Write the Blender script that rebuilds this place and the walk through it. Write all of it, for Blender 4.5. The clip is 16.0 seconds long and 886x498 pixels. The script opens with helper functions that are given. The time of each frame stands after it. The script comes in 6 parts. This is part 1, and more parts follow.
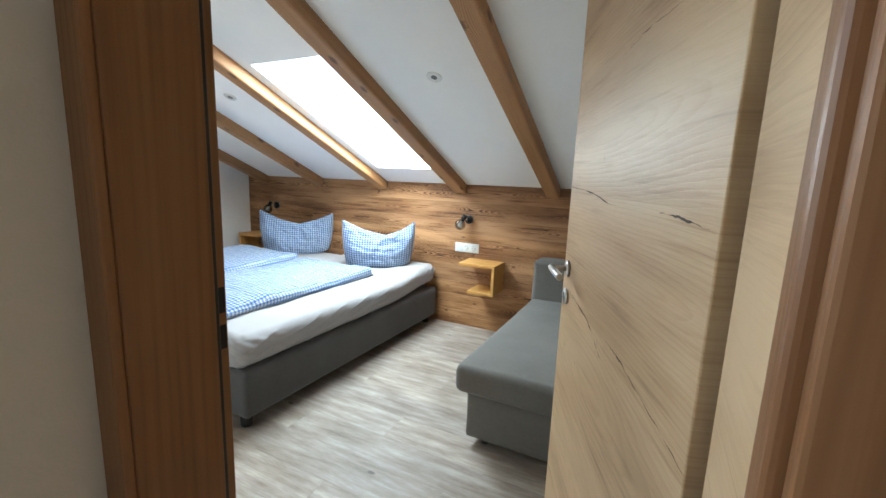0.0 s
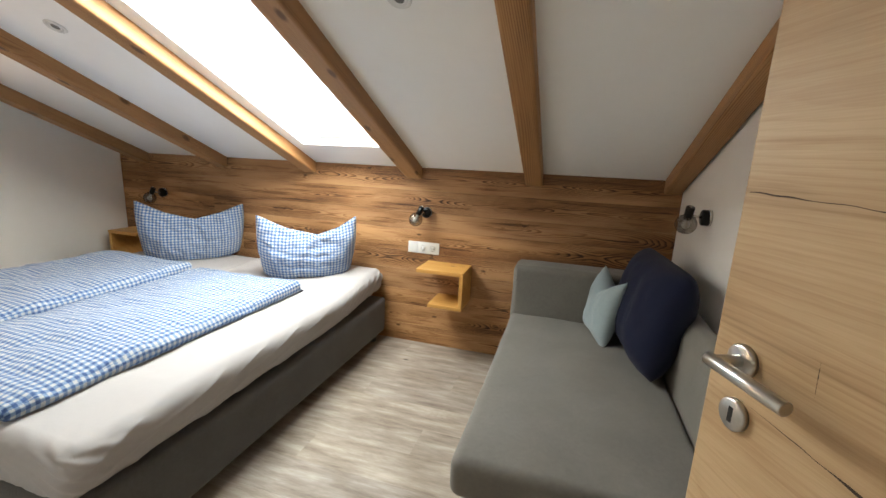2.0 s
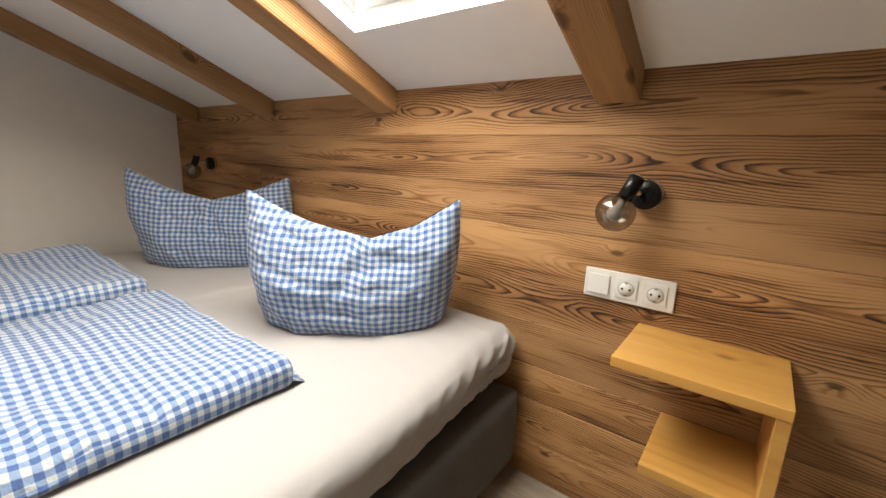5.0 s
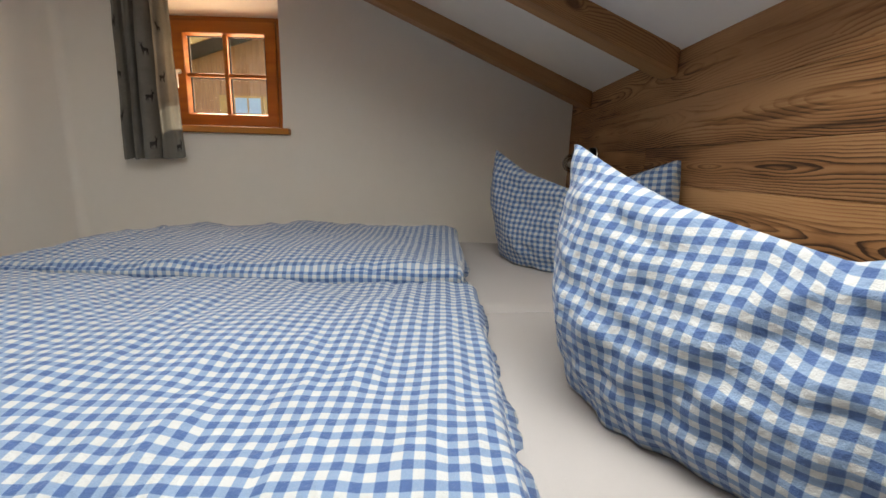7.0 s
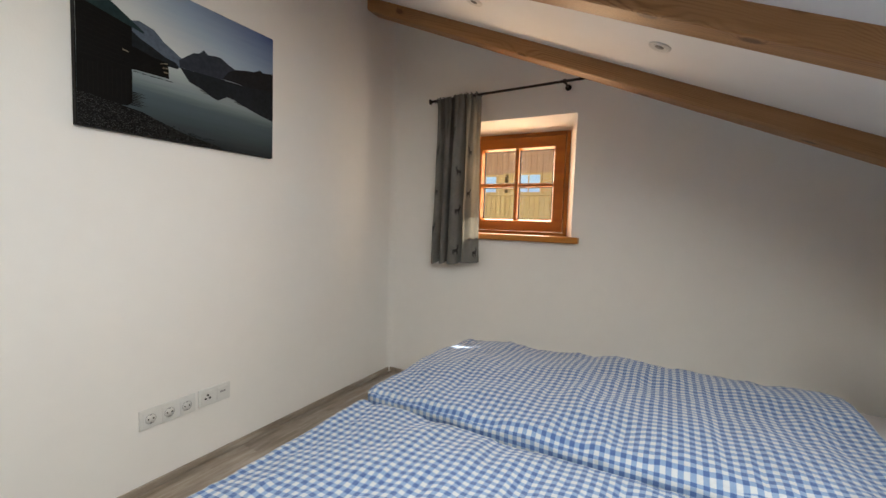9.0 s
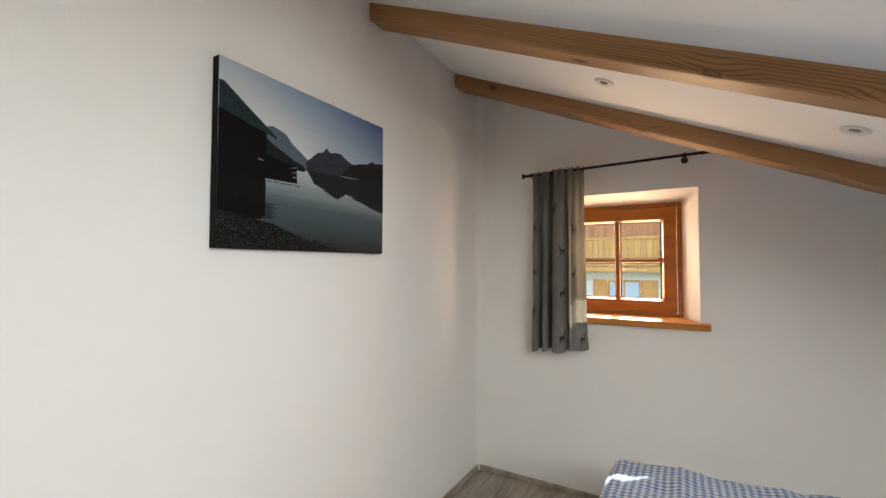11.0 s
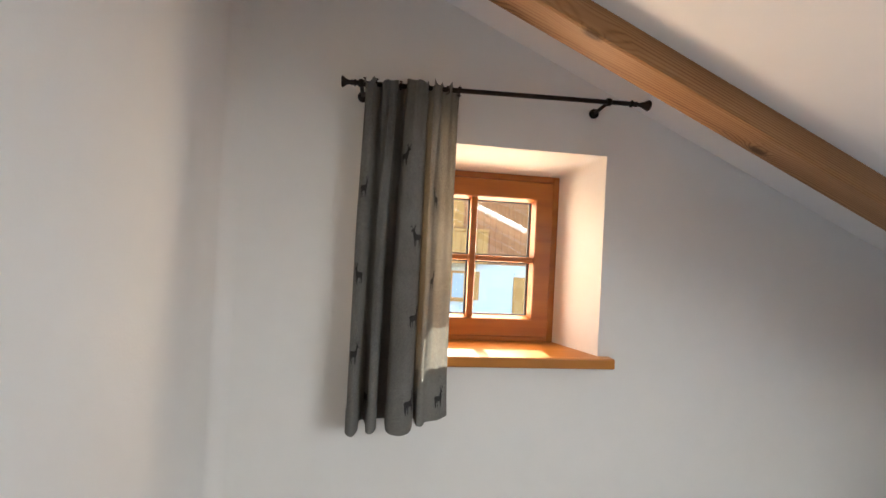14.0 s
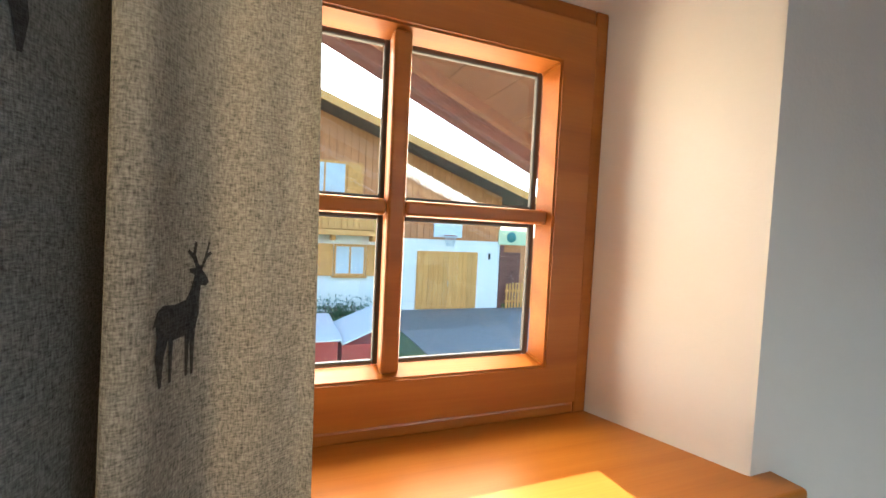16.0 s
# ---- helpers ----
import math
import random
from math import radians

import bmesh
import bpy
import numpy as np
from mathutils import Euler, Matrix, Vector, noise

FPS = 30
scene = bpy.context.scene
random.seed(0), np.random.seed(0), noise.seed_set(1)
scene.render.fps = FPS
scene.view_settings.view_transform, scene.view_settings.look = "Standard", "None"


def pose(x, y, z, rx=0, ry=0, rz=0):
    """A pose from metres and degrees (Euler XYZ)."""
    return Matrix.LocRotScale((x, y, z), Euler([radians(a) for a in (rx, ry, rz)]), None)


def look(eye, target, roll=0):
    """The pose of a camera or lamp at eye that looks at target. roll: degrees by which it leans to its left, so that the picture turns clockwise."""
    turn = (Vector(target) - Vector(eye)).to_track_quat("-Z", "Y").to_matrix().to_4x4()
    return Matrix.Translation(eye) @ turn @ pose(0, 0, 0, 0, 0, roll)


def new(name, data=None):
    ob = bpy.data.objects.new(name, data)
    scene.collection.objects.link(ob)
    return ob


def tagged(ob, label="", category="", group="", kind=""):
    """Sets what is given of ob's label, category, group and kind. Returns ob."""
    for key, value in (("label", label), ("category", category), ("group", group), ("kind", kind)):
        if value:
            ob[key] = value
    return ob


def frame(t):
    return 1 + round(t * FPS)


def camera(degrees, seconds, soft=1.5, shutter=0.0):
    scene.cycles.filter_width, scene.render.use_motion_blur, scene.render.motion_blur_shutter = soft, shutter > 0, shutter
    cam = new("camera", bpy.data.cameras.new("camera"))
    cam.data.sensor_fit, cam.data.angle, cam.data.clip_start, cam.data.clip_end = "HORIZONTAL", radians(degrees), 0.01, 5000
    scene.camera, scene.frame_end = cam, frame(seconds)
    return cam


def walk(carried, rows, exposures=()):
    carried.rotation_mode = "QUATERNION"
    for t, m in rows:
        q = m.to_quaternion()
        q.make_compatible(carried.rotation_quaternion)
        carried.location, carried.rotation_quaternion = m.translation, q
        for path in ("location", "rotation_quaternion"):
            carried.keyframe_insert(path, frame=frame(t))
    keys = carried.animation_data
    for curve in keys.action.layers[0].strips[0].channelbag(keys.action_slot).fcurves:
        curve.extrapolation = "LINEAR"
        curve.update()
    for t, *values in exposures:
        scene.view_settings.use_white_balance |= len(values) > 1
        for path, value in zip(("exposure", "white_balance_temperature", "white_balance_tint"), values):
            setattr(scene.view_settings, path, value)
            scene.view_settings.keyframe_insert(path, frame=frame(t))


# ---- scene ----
cam = camera(93.75, 16.0)
PATH = [
    (0.0, pose(4.239, -3.323, 1.305, 80.40, -2.13, 27.14)),
    (0.5, pose(4.090, -3.226, 1.295, 80.06, -2.27, 23.66)),
    (1.0, pose(3.918, -3.097, 1.294, 79.58, -2.14, 19.99)),
    (1.5, pose(3.810, -2.923, 1.286, 79.11, -2.14, 17.81)),
    (2.0, pose(3.731, -2.697, 1.320, 77.92, -2.65, 16.92)),
    (2.5, pose(3.638, -2.465, 1.306, 78.45, -2.54, 17.97)),
    (3.0, pose(3.533, -2.200, 1.355, 77.85, -1.77, 19.53)),
    (3.2, pose(3.496, -2.075, 1.357, 78.40, -1.38, 20.43)),
    (5.3, pose(2.954, -1.029, 0.996, 76.40, -2.42, 43.69)),
    (5.5, pose(2.893, -0.955, 0.975, 75.81, -2.48, 48.52)),
    (6.0, pose(2.760, -0.788, 0.903, 75.97, -2.03, 62.81)),
    (6.5, pose(2.676, -0.711, 0.880, 76.37, -1.49, 77.53)),
    (7.0, pose(2.572, -0.750, 0.885, 78.33, -1.75, 90.14)),
    (7.5, pose(2.520, -0.841, 0.913, 80.56, -1.80, 99.99)),
    (8.0, pose(2.467, -0.953, 0.937, 83.37, -1.99, 107.65)),
    (8.5, pose(2.475, -1.088, 1.031, 84.70, -1.99, 113.70)),
    (9.0, pose(2.492, -1.206, 1.125, 86.24, -1.88, 118.79)),
    (9.5, pose(2.514, -1.328, 1.215, 88.12, -1.56, 122.41)),
    (10.0, pose(2.547, -1.451, 1.305, 89.42, -1.42, 124.53)),
    (10.2, pose(2.572, -1.498, 1.327, 89.91, -1.45, 124.95)),
    (12.3, pose(2.358, -2.284, 1.459, 93.96, 0.57, 104.87)),
    (12.5, pose(2.263, -2.332, 1.483, 93.37, -0.29, 102.64)),
    (13.0, pose(2.015, -2.473, 1.467, 92.33, -0.73, 94.42)),
    (13.5, pose(1.736, -2.516, 1.438, 90.89, -1.78, 87.23)),
    (14.0, pose(1.399, -2.476, 1.396, 90.64, -2.96, 82.46)),
    (14.5, pose(1.073, -2.468, 1.382, 89.40, -3.36, 76.39)),
    (15.0, pose(0.772, -2.408, 1.373, 89.74, -3.53, 73.24)),
    (15.5, pose(0.525, -2.359, 1.368, 88.67, -3.01, 70.49)),
    (16.0, pose(0.340, -2.293, 1.356, 87.64, -2.79, 68.69)),
]
EXPO = [(0.0, 2.95, 5200, 0), (1.0, 2.92, 5350, 0), (2.0, 2.68, 6200, 6), (3.2, 2.54, 6500, 10), (5.3, 2.18, 6950, 11), (6.5, 1.71, 6450, 9), (7.5, 1.73, 6650, 10), (8.7, 2.07, 6300, 9), (9.5, 2.12, 6100, 8), (10.2, 2.18, 6100, 8), (12.5, 2.52, 5800, 8), (13.6, 2.52, 5750, 8), (14.5, 2.48, 5750, 8), (15.3, 2.38, 5750, 7), (16.0, 2.22, 5450, 0)]
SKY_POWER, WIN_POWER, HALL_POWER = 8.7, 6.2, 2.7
walk(cam, PATH, EXPO)

# ---- light ----
world = bpy.data.worlds.new("sky")
scene.world = world
world.use_nodes = True
wnt = world.node_tree
sky = wnt.nodes.new("ShaderNodeTexSky")
sky.sky_type = 'NISHITA'
sky.sun_disc = False
sky.sun_elevation, sky.sun_rotation = radians(31), radians(270)
wnt.links.new(sky.outputs[0], wnt.nodes["Background"].inputs[0])
wnt.nodes["Background"].inputs[1].default_value = 0.15

sun = new("sun", bpy.data.lights.new("sun", 'SUN'))
sun.data.energy, sun.data.angle, sun.data.color = 5.0, radians(0.6), (1.0, 0.93, 0.82)
sun.matrix_world = look((-20, 0, 12), (-20 + 0.857, 0.03, 12 - 0.515))

CZ, CM = 1.264, 0.4274            # the ceiling: z = CZ - CM * y
SLOPE = math.atan(CM)
SKY_X, SKY_Y = (2.03, 2.588), (-1.545, -0.272)


def ceil(y, up=0.0):
    return CZ - CM * y + up


def window_lamp(name, m, w, h, power, colour):
    data = bpy.data.lights.new(name, 'AREA')
    data.shape, data.size, data.size_y, data.energy, data.color = 'RECTANGLE', w, h, power, colour
    ob = new(name, data)
    ob.matrix_world = m
    return ob


# the sky's light in the roof window and in the small window
ymid = sum(SKY_Y) / 2
window_lamp("skylight_daylight", Matrix.Translation((sum(SKY_X) / 2, ymid, ceil(ymid, 0.035))) @ Matrix.Rotation(-SLOPE, 4, 'X'),
            0.555, 1.38, SKY_POWER, (1.0, 0.97, 0.865))
# orange tint adds the sunlit sill's warm bounce to this lamp
window_lamp("window_daylight", look((-0.41, -2.145, 1.388), (0.3, -2.145, 1.388)), 0.68, 0.66, WIN_POWER, (1.0, 0.66, 0.38))
# fill lamp added in an unseen opening of the hall, brightens door and frame
window_lamp("hall_fill", look((2.45, -4.00, 1.55), (4.2, -4.00, 1.45)), 1.05, 1.15, HALL_POWER, (1.0, 0.93, 0.84))


# ---- node helpers ----
def nd(nt, kind, ins=()):
    n = nt.nodes.new(kind)
    for k, v in dict(ins).items():
        if isinstance(v, bpy.types.NodeSocket):
            nt.links.new(v, n.inputs[k])
        else:
            n.inputs[k].default_value = v
    return n


def mth(nt, op, a, b=0.0):
    n = nt.nodes.new("ShaderNodeMath")
    n.operation = op
    for i, v in enumerate((a, b)):
        if isinstance(v, bpy.types.NodeSocket):
            nt.links.new(v, n.inputs[i])
        else:
            n.inputs[i].default_value = v
    return n.outputs[0]


def vmul(nt, vec, s):
    n = nt.nodes.new("ShaderNodeVectorMath")
    n.operation = 'MULTIPLY'
    nt.links.new(vec, n.inputs[0])
    n.inputs[1].default_value = s
    return n.outputs[0]


def vadd(nt, a, b):
    n = nt.nodes.new("ShaderNodeVectorMath")
    n.operation = 'ADD'
    nt.links.new(a, n.inputs[0])
    nt.links.new(b, n.inputs[1])
    return n.outputs[0]


def nz(nt, vec, scale, detail=3.0, rough=0.55):
    n = nd(nt, "ShaderNodeTexNoise", {"Scale": scale, "Detail": detail, "Roughness": rough})
    nt.links.new(vec, n.inputs["Vector"])
    return n.outputs[0]


def ramp(nt, fac, stops):
    n = nt.nodes.new("ShaderNodeValToRGB")
    nt.links.new(fac, n.inputs[0])
    el = n.color_ramp.elements
    while len(el) < len(stops):
        el.new(0.5)
    for e, (p, c) in zip(el, stops):
        e.position, e.color = p, (*c, 1) if len(c) == 3 else c
    return n.outputs[0]


def mixc(nt, fac, a, b, mode='MIX'):
    n = nt.nodes.new("ShaderNodeMix")
    n.data_type, n.blend_type = 'RGBA', mode
    for i, v in ((0, fac), (6, a), (7, b)):
        if isinstance(v, bpy.types.NodeSocket):
            nt.links.new(v, n.inputs[i])
        else:
            n.inputs[i].default_value = v if i == 0 else (*v, 1)
    return n.outputs[2]


def shader(name, rough=0.6, metal=0.0, spec=0.5):
    m = bpy.data.materials.new(name)
    m.use_nodes = True
    nt = m.node_tree
    b = nt.nodes["Principled BSDF"]
    b.inputs["Roughness"].default_value, b.inputs["Metallic"].default_value = rough, metal
    b.inputs["Specular IOR Level"].default_value = spec
    return m, nt, b


def bump(nt, b, height, strength, dist=0.01):
    n = nd(nt, "ShaderNodeBump", {"Strength": strength, "Distance": dist, "Height": height})
    nt.links.new(n.outputs[0], b.inputs["Normal"])


def coords(nt, spread=0.0):
    c = nt.nodes.new("ShaderNodeTexCoord").outputs["Object"]
    if spread:
        r = nt.nodes.new("ShaderNodeObjectInfo").outputs["Random"]
        k = nd(nt, "ShaderNodeCombineXYZ", {0: mth(nt, 'MULTIPLY', r, spread), 1: mth(nt, 'MULTIPLY', r, spread * 1.7), 2: mth(nt, 'MULTIPLY', r, spread * 2.3)})
        c = vadd(nt, c, k.outputs[0])
    return c


def plain(name, col, rough=0.6, metal=0.0, grain=0.08, scale=40.0, relief=0.0, spec=0.5):
    m, nt, b = shader(name, rough, metal, spec)
    c = coords(nt)
    f = nz(nt, c, scale, 4)
    f2 = nz(nt, c, scale * 0.07, 3)
    f = mth(nt, 'ADD', mth(nt, 'MULTIPLY', f, 0.5), mth(nt, 'MULTIPLY', f2, 0.5))
    lo, hi = [tuple(min(1, v * k) for v in col) for k in (1 - grain, 1 + grain)]
    nt.links.new(ramp(nt, f, [(0.3, lo), (0.7, hi)]), b.inputs["Base Color"])
    nt.links.new(ramp(nt, f2, [(0.3, (max(0.02, rough - 0.08),) * 3), (0.7, (min(1, rough + 0.08),) * 3)]), b.inputs["Roughness"])
    if relief:
        bump(nt, b, f, relief, 0.004)
    return m


def wood(name, dark, mid, light, along=0, rings=55.0, warp=2.2, rough=0.55, knots=0.5, spread=23.0, relief=0.25, ringy=0.55, spec=0.4, shear=0.0, bands=0.45, swirls=9.0, uneven=0.14, least=0.12, stretch=1.0, knot=0.05):
    """Wood whose grain runs along one axis: growth rings warped by slow noise, fine fibres, slow tone and a few knots."""
    m, nt, b = shader(name, rough, 0.0, spec)
    p = coords(nt, spread)
    if shear:
        q0 = nd(nt, "ShaderNodeSeparateXYZ", {0: p})
        p = nd(nt, "ShaderNodeCombineXYZ", {0: q0.outputs[0], 1: q0.outputs[1], 2: mth(nt, 'ADD', q0.outputs[2], mth(nt, 'MULTIPLY', q0.outputs[1], shear))}).outputs[0]
    s = [1.0, 1.0, 1.0]
    s[along] = 0.07 * stretch
    slow = vmul(nt, p, tuple(s))
    sep = nd(nt, "ShaderNodeSeparateXYZ", {0: p})
    cross = [i for i in range(3) if i != along]
    side = mth(nt, 'ADD', sep.outputs[cross[0]], mth(nt, 'MULTIPLY', sep.outputs[cross[1]], 0.9))
    w = nz(nt, slow, 5.5, 1.5, 0.4)
    r = mth(nt, 'ADD', mth(nt, 'MULTIPLY', side, rings), mth(nt, 'MULTIPLY', w, warp * 14))
    if knots:
        flat = nd(nt, "ShaderNodeCombineXYZ", {0: mth(nt, 'MULTIPLY', sep.outputs[along], 3.0), 1: mth(nt, 'MULTIPLY', side, 6.0)})
        v = nd(nt, "ShaderNodeTexVoronoi", {"Scale": 1.0, "Randomness": 1.0})
        v.voronoi_dimensions = '2D'
        nt.links.new(flat.outputs[0], v.inputs["Vector"])
        k = mth(nt, 'LESS_THAN', nd(nt, "ShaderNodeSeparateColor", {0: v.outputs["Color"]}).outputs[0], knots * 0.5)
        swirl = ramp(nt, v.outputs["Distance"], [(0.0, (1, 1, 1)), (0.16, (0.35, 0.35, 0.35)), (0.42, (0, 0, 0))])
        r = mth(nt, 'ADD', r, mth(nt, 'MULTIPLY', mth(nt, 'MULTIPLY', swirl, k), swirls))
    ring = mth(nt, 'POWER', mth(nt, 'MULTIPLY_ADD', mth(nt, 'SINE', mth(nt, 'MULTIPLY', r, 2.2)), 0.5), 1.0)
    ring.node.inputs[1].default_value = 2.4
    ring.node.inputs[0].links[0].from_node.inputs[2].default_value = 0.5
    s2 = [260.0, 260.0, 260.0]
    s2[along] = 7.0 * stretch
    fib = nz(nt, vmul(nt, p, tuple(s2)), 1.0, 3, 0.6)
    s3 = [5.0, 5.0, 5.0]
    s3[along] = 0.9 * stretch
    tone = nz(nt, vmul(nt, p, tuple(s3)), 1.0, 3, 0.5)
    s5 = [22.0, 22.0, 22.0]
    s5[along] = 0.8 * stretch
    band = nz(nt, vmul(nt, p, tuple(s5)), 1.0, 4, 0.6)
    s6 = [9.0, 9.0, 9.0]
    s6[along] = 1.3
    mask = ramp(nt, nz(nt, vmul(nt, p, tuple(s6)), 1.0, 2, 0.5), [(0.36, (least, least, least)), (0.60, (1, 1, 1))])
    t = mth(nt, 'ADD', mth(nt, 'MULTIPLY', mth(nt, 'MULTIPLY', ring, mask), ringy), mth(nt, 'ADD', mth(nt, 'MULTIPLY', fib, 0.30), mth(nt, 'MULTIPLY', tone, 0.50)))
    t = mth(nt, 'ADD', t, mth(nt, 'MULTIPLY', mth(nt, 'SUBTRACT', band, 0.35), bands * 1.6))
    col = ramp(nt, mth(nt, 'MULTIPLY', t, 0.85), [(0.15, light), (0.5, mid), (0.95, dark)])
    if knots:
        spot = ramp(nt, v.outputs["Distance"], [(knot * 0.7, (1, 1, 1)), (knot * 1.5, (0, 0, 0))])
        col = mixc(nt, mth(nt, 'MULTIPLY', mth(nt, 'MULTIPLY', spot, k), 0.8), col, tuple(c * 0.5 for c in dark))
    ob = nt.nodes.new("ShaderNodeObjectInfo").outputs["Random"]
    col = mixc(nt, 1.0, col, ramp(nt, ob, [(0.0, (1 - uneven, 1 - uneven, 1 - uneven * 0.85)), (1.0, (1.0, 1.0, 1.0))]), 'MULTIPLY')
    nt.links.new(col, b.inputs["Base Color"])
    bump(nt, b, mth(nt, 'ADD', mth(nt, 'MULTIPLY', ring, 0.6), fib), relief, 0.002)
    return m


def sawn(name, dark, mid, light, along=0, across=2, freq=130.0, deep=0.07, wobble=0.05, pitch=0.0, rough=0.6, relief=0.3, lines=0.75, streaks=0.5, knots=0.4, knot=0.06, uneven=0.25, spread=23.0, spec=0.35, slow=0.9, cloud=0.9, fibre=0.22):
    """Flat-sawn boards: growth rings cut lengthwise, so that arches and long ovals run down the middle and close lines along the edges."""
    m, nt, b = shader(name, rough, 0.0, spec)
    c = nt.nodes.new("ShaderNodeTexCoord").outputs["Object"]
    sep = nd(nt, "ShaderNodeSeparateXYZ", {0: c})
    a, z = sep.outputs[along], sep.outputs[across]
    seed = mth(nt, 'MULTIPLY', nt.nodes.new("ShaderNodeObjectInfo").outputs["Random"], spread)
    if pitch:
        n = mth(nt, 'FLOOR', mth(nt, 'DIVIDE', z, pitch))
        zc = mth(nt, 'SUBTRACT', z, mth(nt, 'MULTIPLY', mth(nt, 'ADD', n, 0.5), pitch))
        seed = mth(nt, 'ADD', seed, mth(nt, 'MULTIPLY', n, 7.31))
    else:
        zc = z

    def field(ka, kz, shift, detail=2.0, rough_=0.5):
        v = nd(nt, "ShaderNodeCombineXYZ", {0: mth(nt, 'MULTIPLY', a, ka), 1: mth(nt, 'MULTIPLY', z, kz), 2: mth(nt, 'ADD', seed, shift)})
        return nz(nt, v.outputs[0], 1.0, detail, rough_)

    def swing(f, k):
        return mth(nt, 'MULTIPLY', mth(nt, 'SUBTRACT', f, 0.5), k)
    d = mth(nt, 'ADD', swing(field(slow, 0.0, 0.0), deep * 5.0), deep * 0.35)
    w = mth(nt, 'ADD', zc, mth(nt, 'ADD', swing(field(slow * 0.8, 0.0, 5.0), wobble * 3.0), swing(field(slow * 4.0, 5.0, 2.2), 0.016)))
    r = mth(nt, 'SQRT', mth(nt, 'ADD', mth(nt, 'MULTIPLY', w, w), mth(nt, 'MULTIPLY', d, d)))
    r = mth(nt, 'ADD', r, swing(field(7.0, 30.0, 8.0, 3.0), 0.010))
    flat = nd(nt, "ShaderNodeCombineXYZ", {0: mth(nt, 'ADD', mth(nt, 'MULTIPLY', a, 2.2), seed), 1: mth(nt, 'ADD', mth(nt, 'MULTIPLY', z, 5.0), seed)})
    v = nd(nt, "ShaderNodeTexVoronoi", {"Scale": 1.0, "Randomness": 1.0, "Vector": flat.outputs[0]})
    v.voronoi_dimensions = '2D'
    k = mth(nt, 'LESS_THAN', nd(nt, "ShaderNodeSeparateColor", {0: v.outputs["Color"]}).outputs[0], knots * 0.5)
    eye = mth(nt, 'MULTIPLY', ramp(nt, v.outputs["Distance"], [(0.0, (1, 1, 1)), (0.12, (0.4, 0.4, 0.4)), (0.40, (0, 0, 0))]), k)
    r = mth(nt, 'ADD', r, mth(nt, 'MULTIPLY', eye, 0.035))
    f = mth(nt, 'FRACT', mth(nt, 'MULTIPLY', r, freq))
    ring = ramp(nt, f, [(0.0, (0.12, 0.12, 0.12)), (0.45, (0.22, 0.22, 0.22)), (0.80, (0.85, 0.85, 0.85)), (0.90, (1, 1, 1)), (1.0, (0.12, 0.12, 0.12))])
    clear = ramp(nt, field(1.6, 9.0, 3.7), [(0.36, (0.10, 0.10, 0.10)), (0.60, (1, 1, 1))])
    fib = field(9.0, 420.0, 1.1, 3.0, 0.6)
    tone = field(1.3, 7.0, 6.4, 3.0)
    dash = ramp(nt, field(2.4, 46.0, 9.9, 3.0, 0.6), [(0.56, (0, 0, 0)), (0.70, (1, 1, 1))])
    t = mth(nt, 'ADD', mth(nt, 'MULTIPLY', mth(nt, 'MULTIPLY', ring, clear), lines), mth(nt, 'ADD', mth(nt, 'MULTIPLY', fib, fibre), swing(tone, cloud)))
    t = mth(nt, 'ADD', t, mth(nt, 'MULTIPLY', dash, streaks))
    col = ramp(nt, t, [(0.05, light), (0.42, mid), (1.0, dark)])
    spot = ramp(nt, v.outputs["Distance"], [(knot * 0.7, (1, 1, 1)), (knot * 1.6, (0, 0, 0))])
    col = mixc(nt, mth(nt, 'MULTIPLY', mth(nt, 'MULTIPLY', spot, k), 0.75), col, tuple(q * 0.7 for q in dark))
    ob = nt.nodes.new("ShaderNodeObjectInfo").outputs["Random"]
    col = mixc(nt, 1.0, col, ramp(nt, ob, [(0.0, (1 - uneven, 1 - uneven, 1 - uneven * 0.8)), (1.0, (1.0, 1.0, 1.0))]), 'MULTIPLY')
    nt.links.new(col, b.inputs["Base Color"])
    bump(nt, b, mth(nt, 'SUBTRACT', mth(nt, 'MULTIPLY', fib, 0.6), mth(nt, 'MULTIPLY', ring, 0.6)), relief, 0.002)
    return m


def fabric(name, col, thread=900.0, rough=0.9, var=0.15, slow=6.0, relief=0.35, sheen=0.2):
    m, nt, b = shader(name, rough, 0.0, 0.2)
    c = coords(nt)
    f = nz(nt, c, thread, 2)
    g = nz(nt, c, slow, 4)
    h = nz(nt, c, 70.0, 3)
    t = mth(nt, 'ADD', mth(nt, 'MULTIPLY', f, 0.45), mth(nt, 'ADD', mth(nt, 'MULTIPLY', g, 0.35), mth(nt, 'MULTIPLY', h, 0.2)))
    nt.links.new(ramp(nt, t, [(0.3, tuple(v * (1 - var) for v in col)), (0.7, tuple(min(1, v * (1 + var)) for v in col))]), b.inputs["Base Color"])
    b.inputs["Sheen Weight"].default_value = sheen
    bump(nt, b, mth(nt, 'ADD', f, mth(nt, 'MULTIPLY', h, 0.7)), relief, 0.002)
    return m


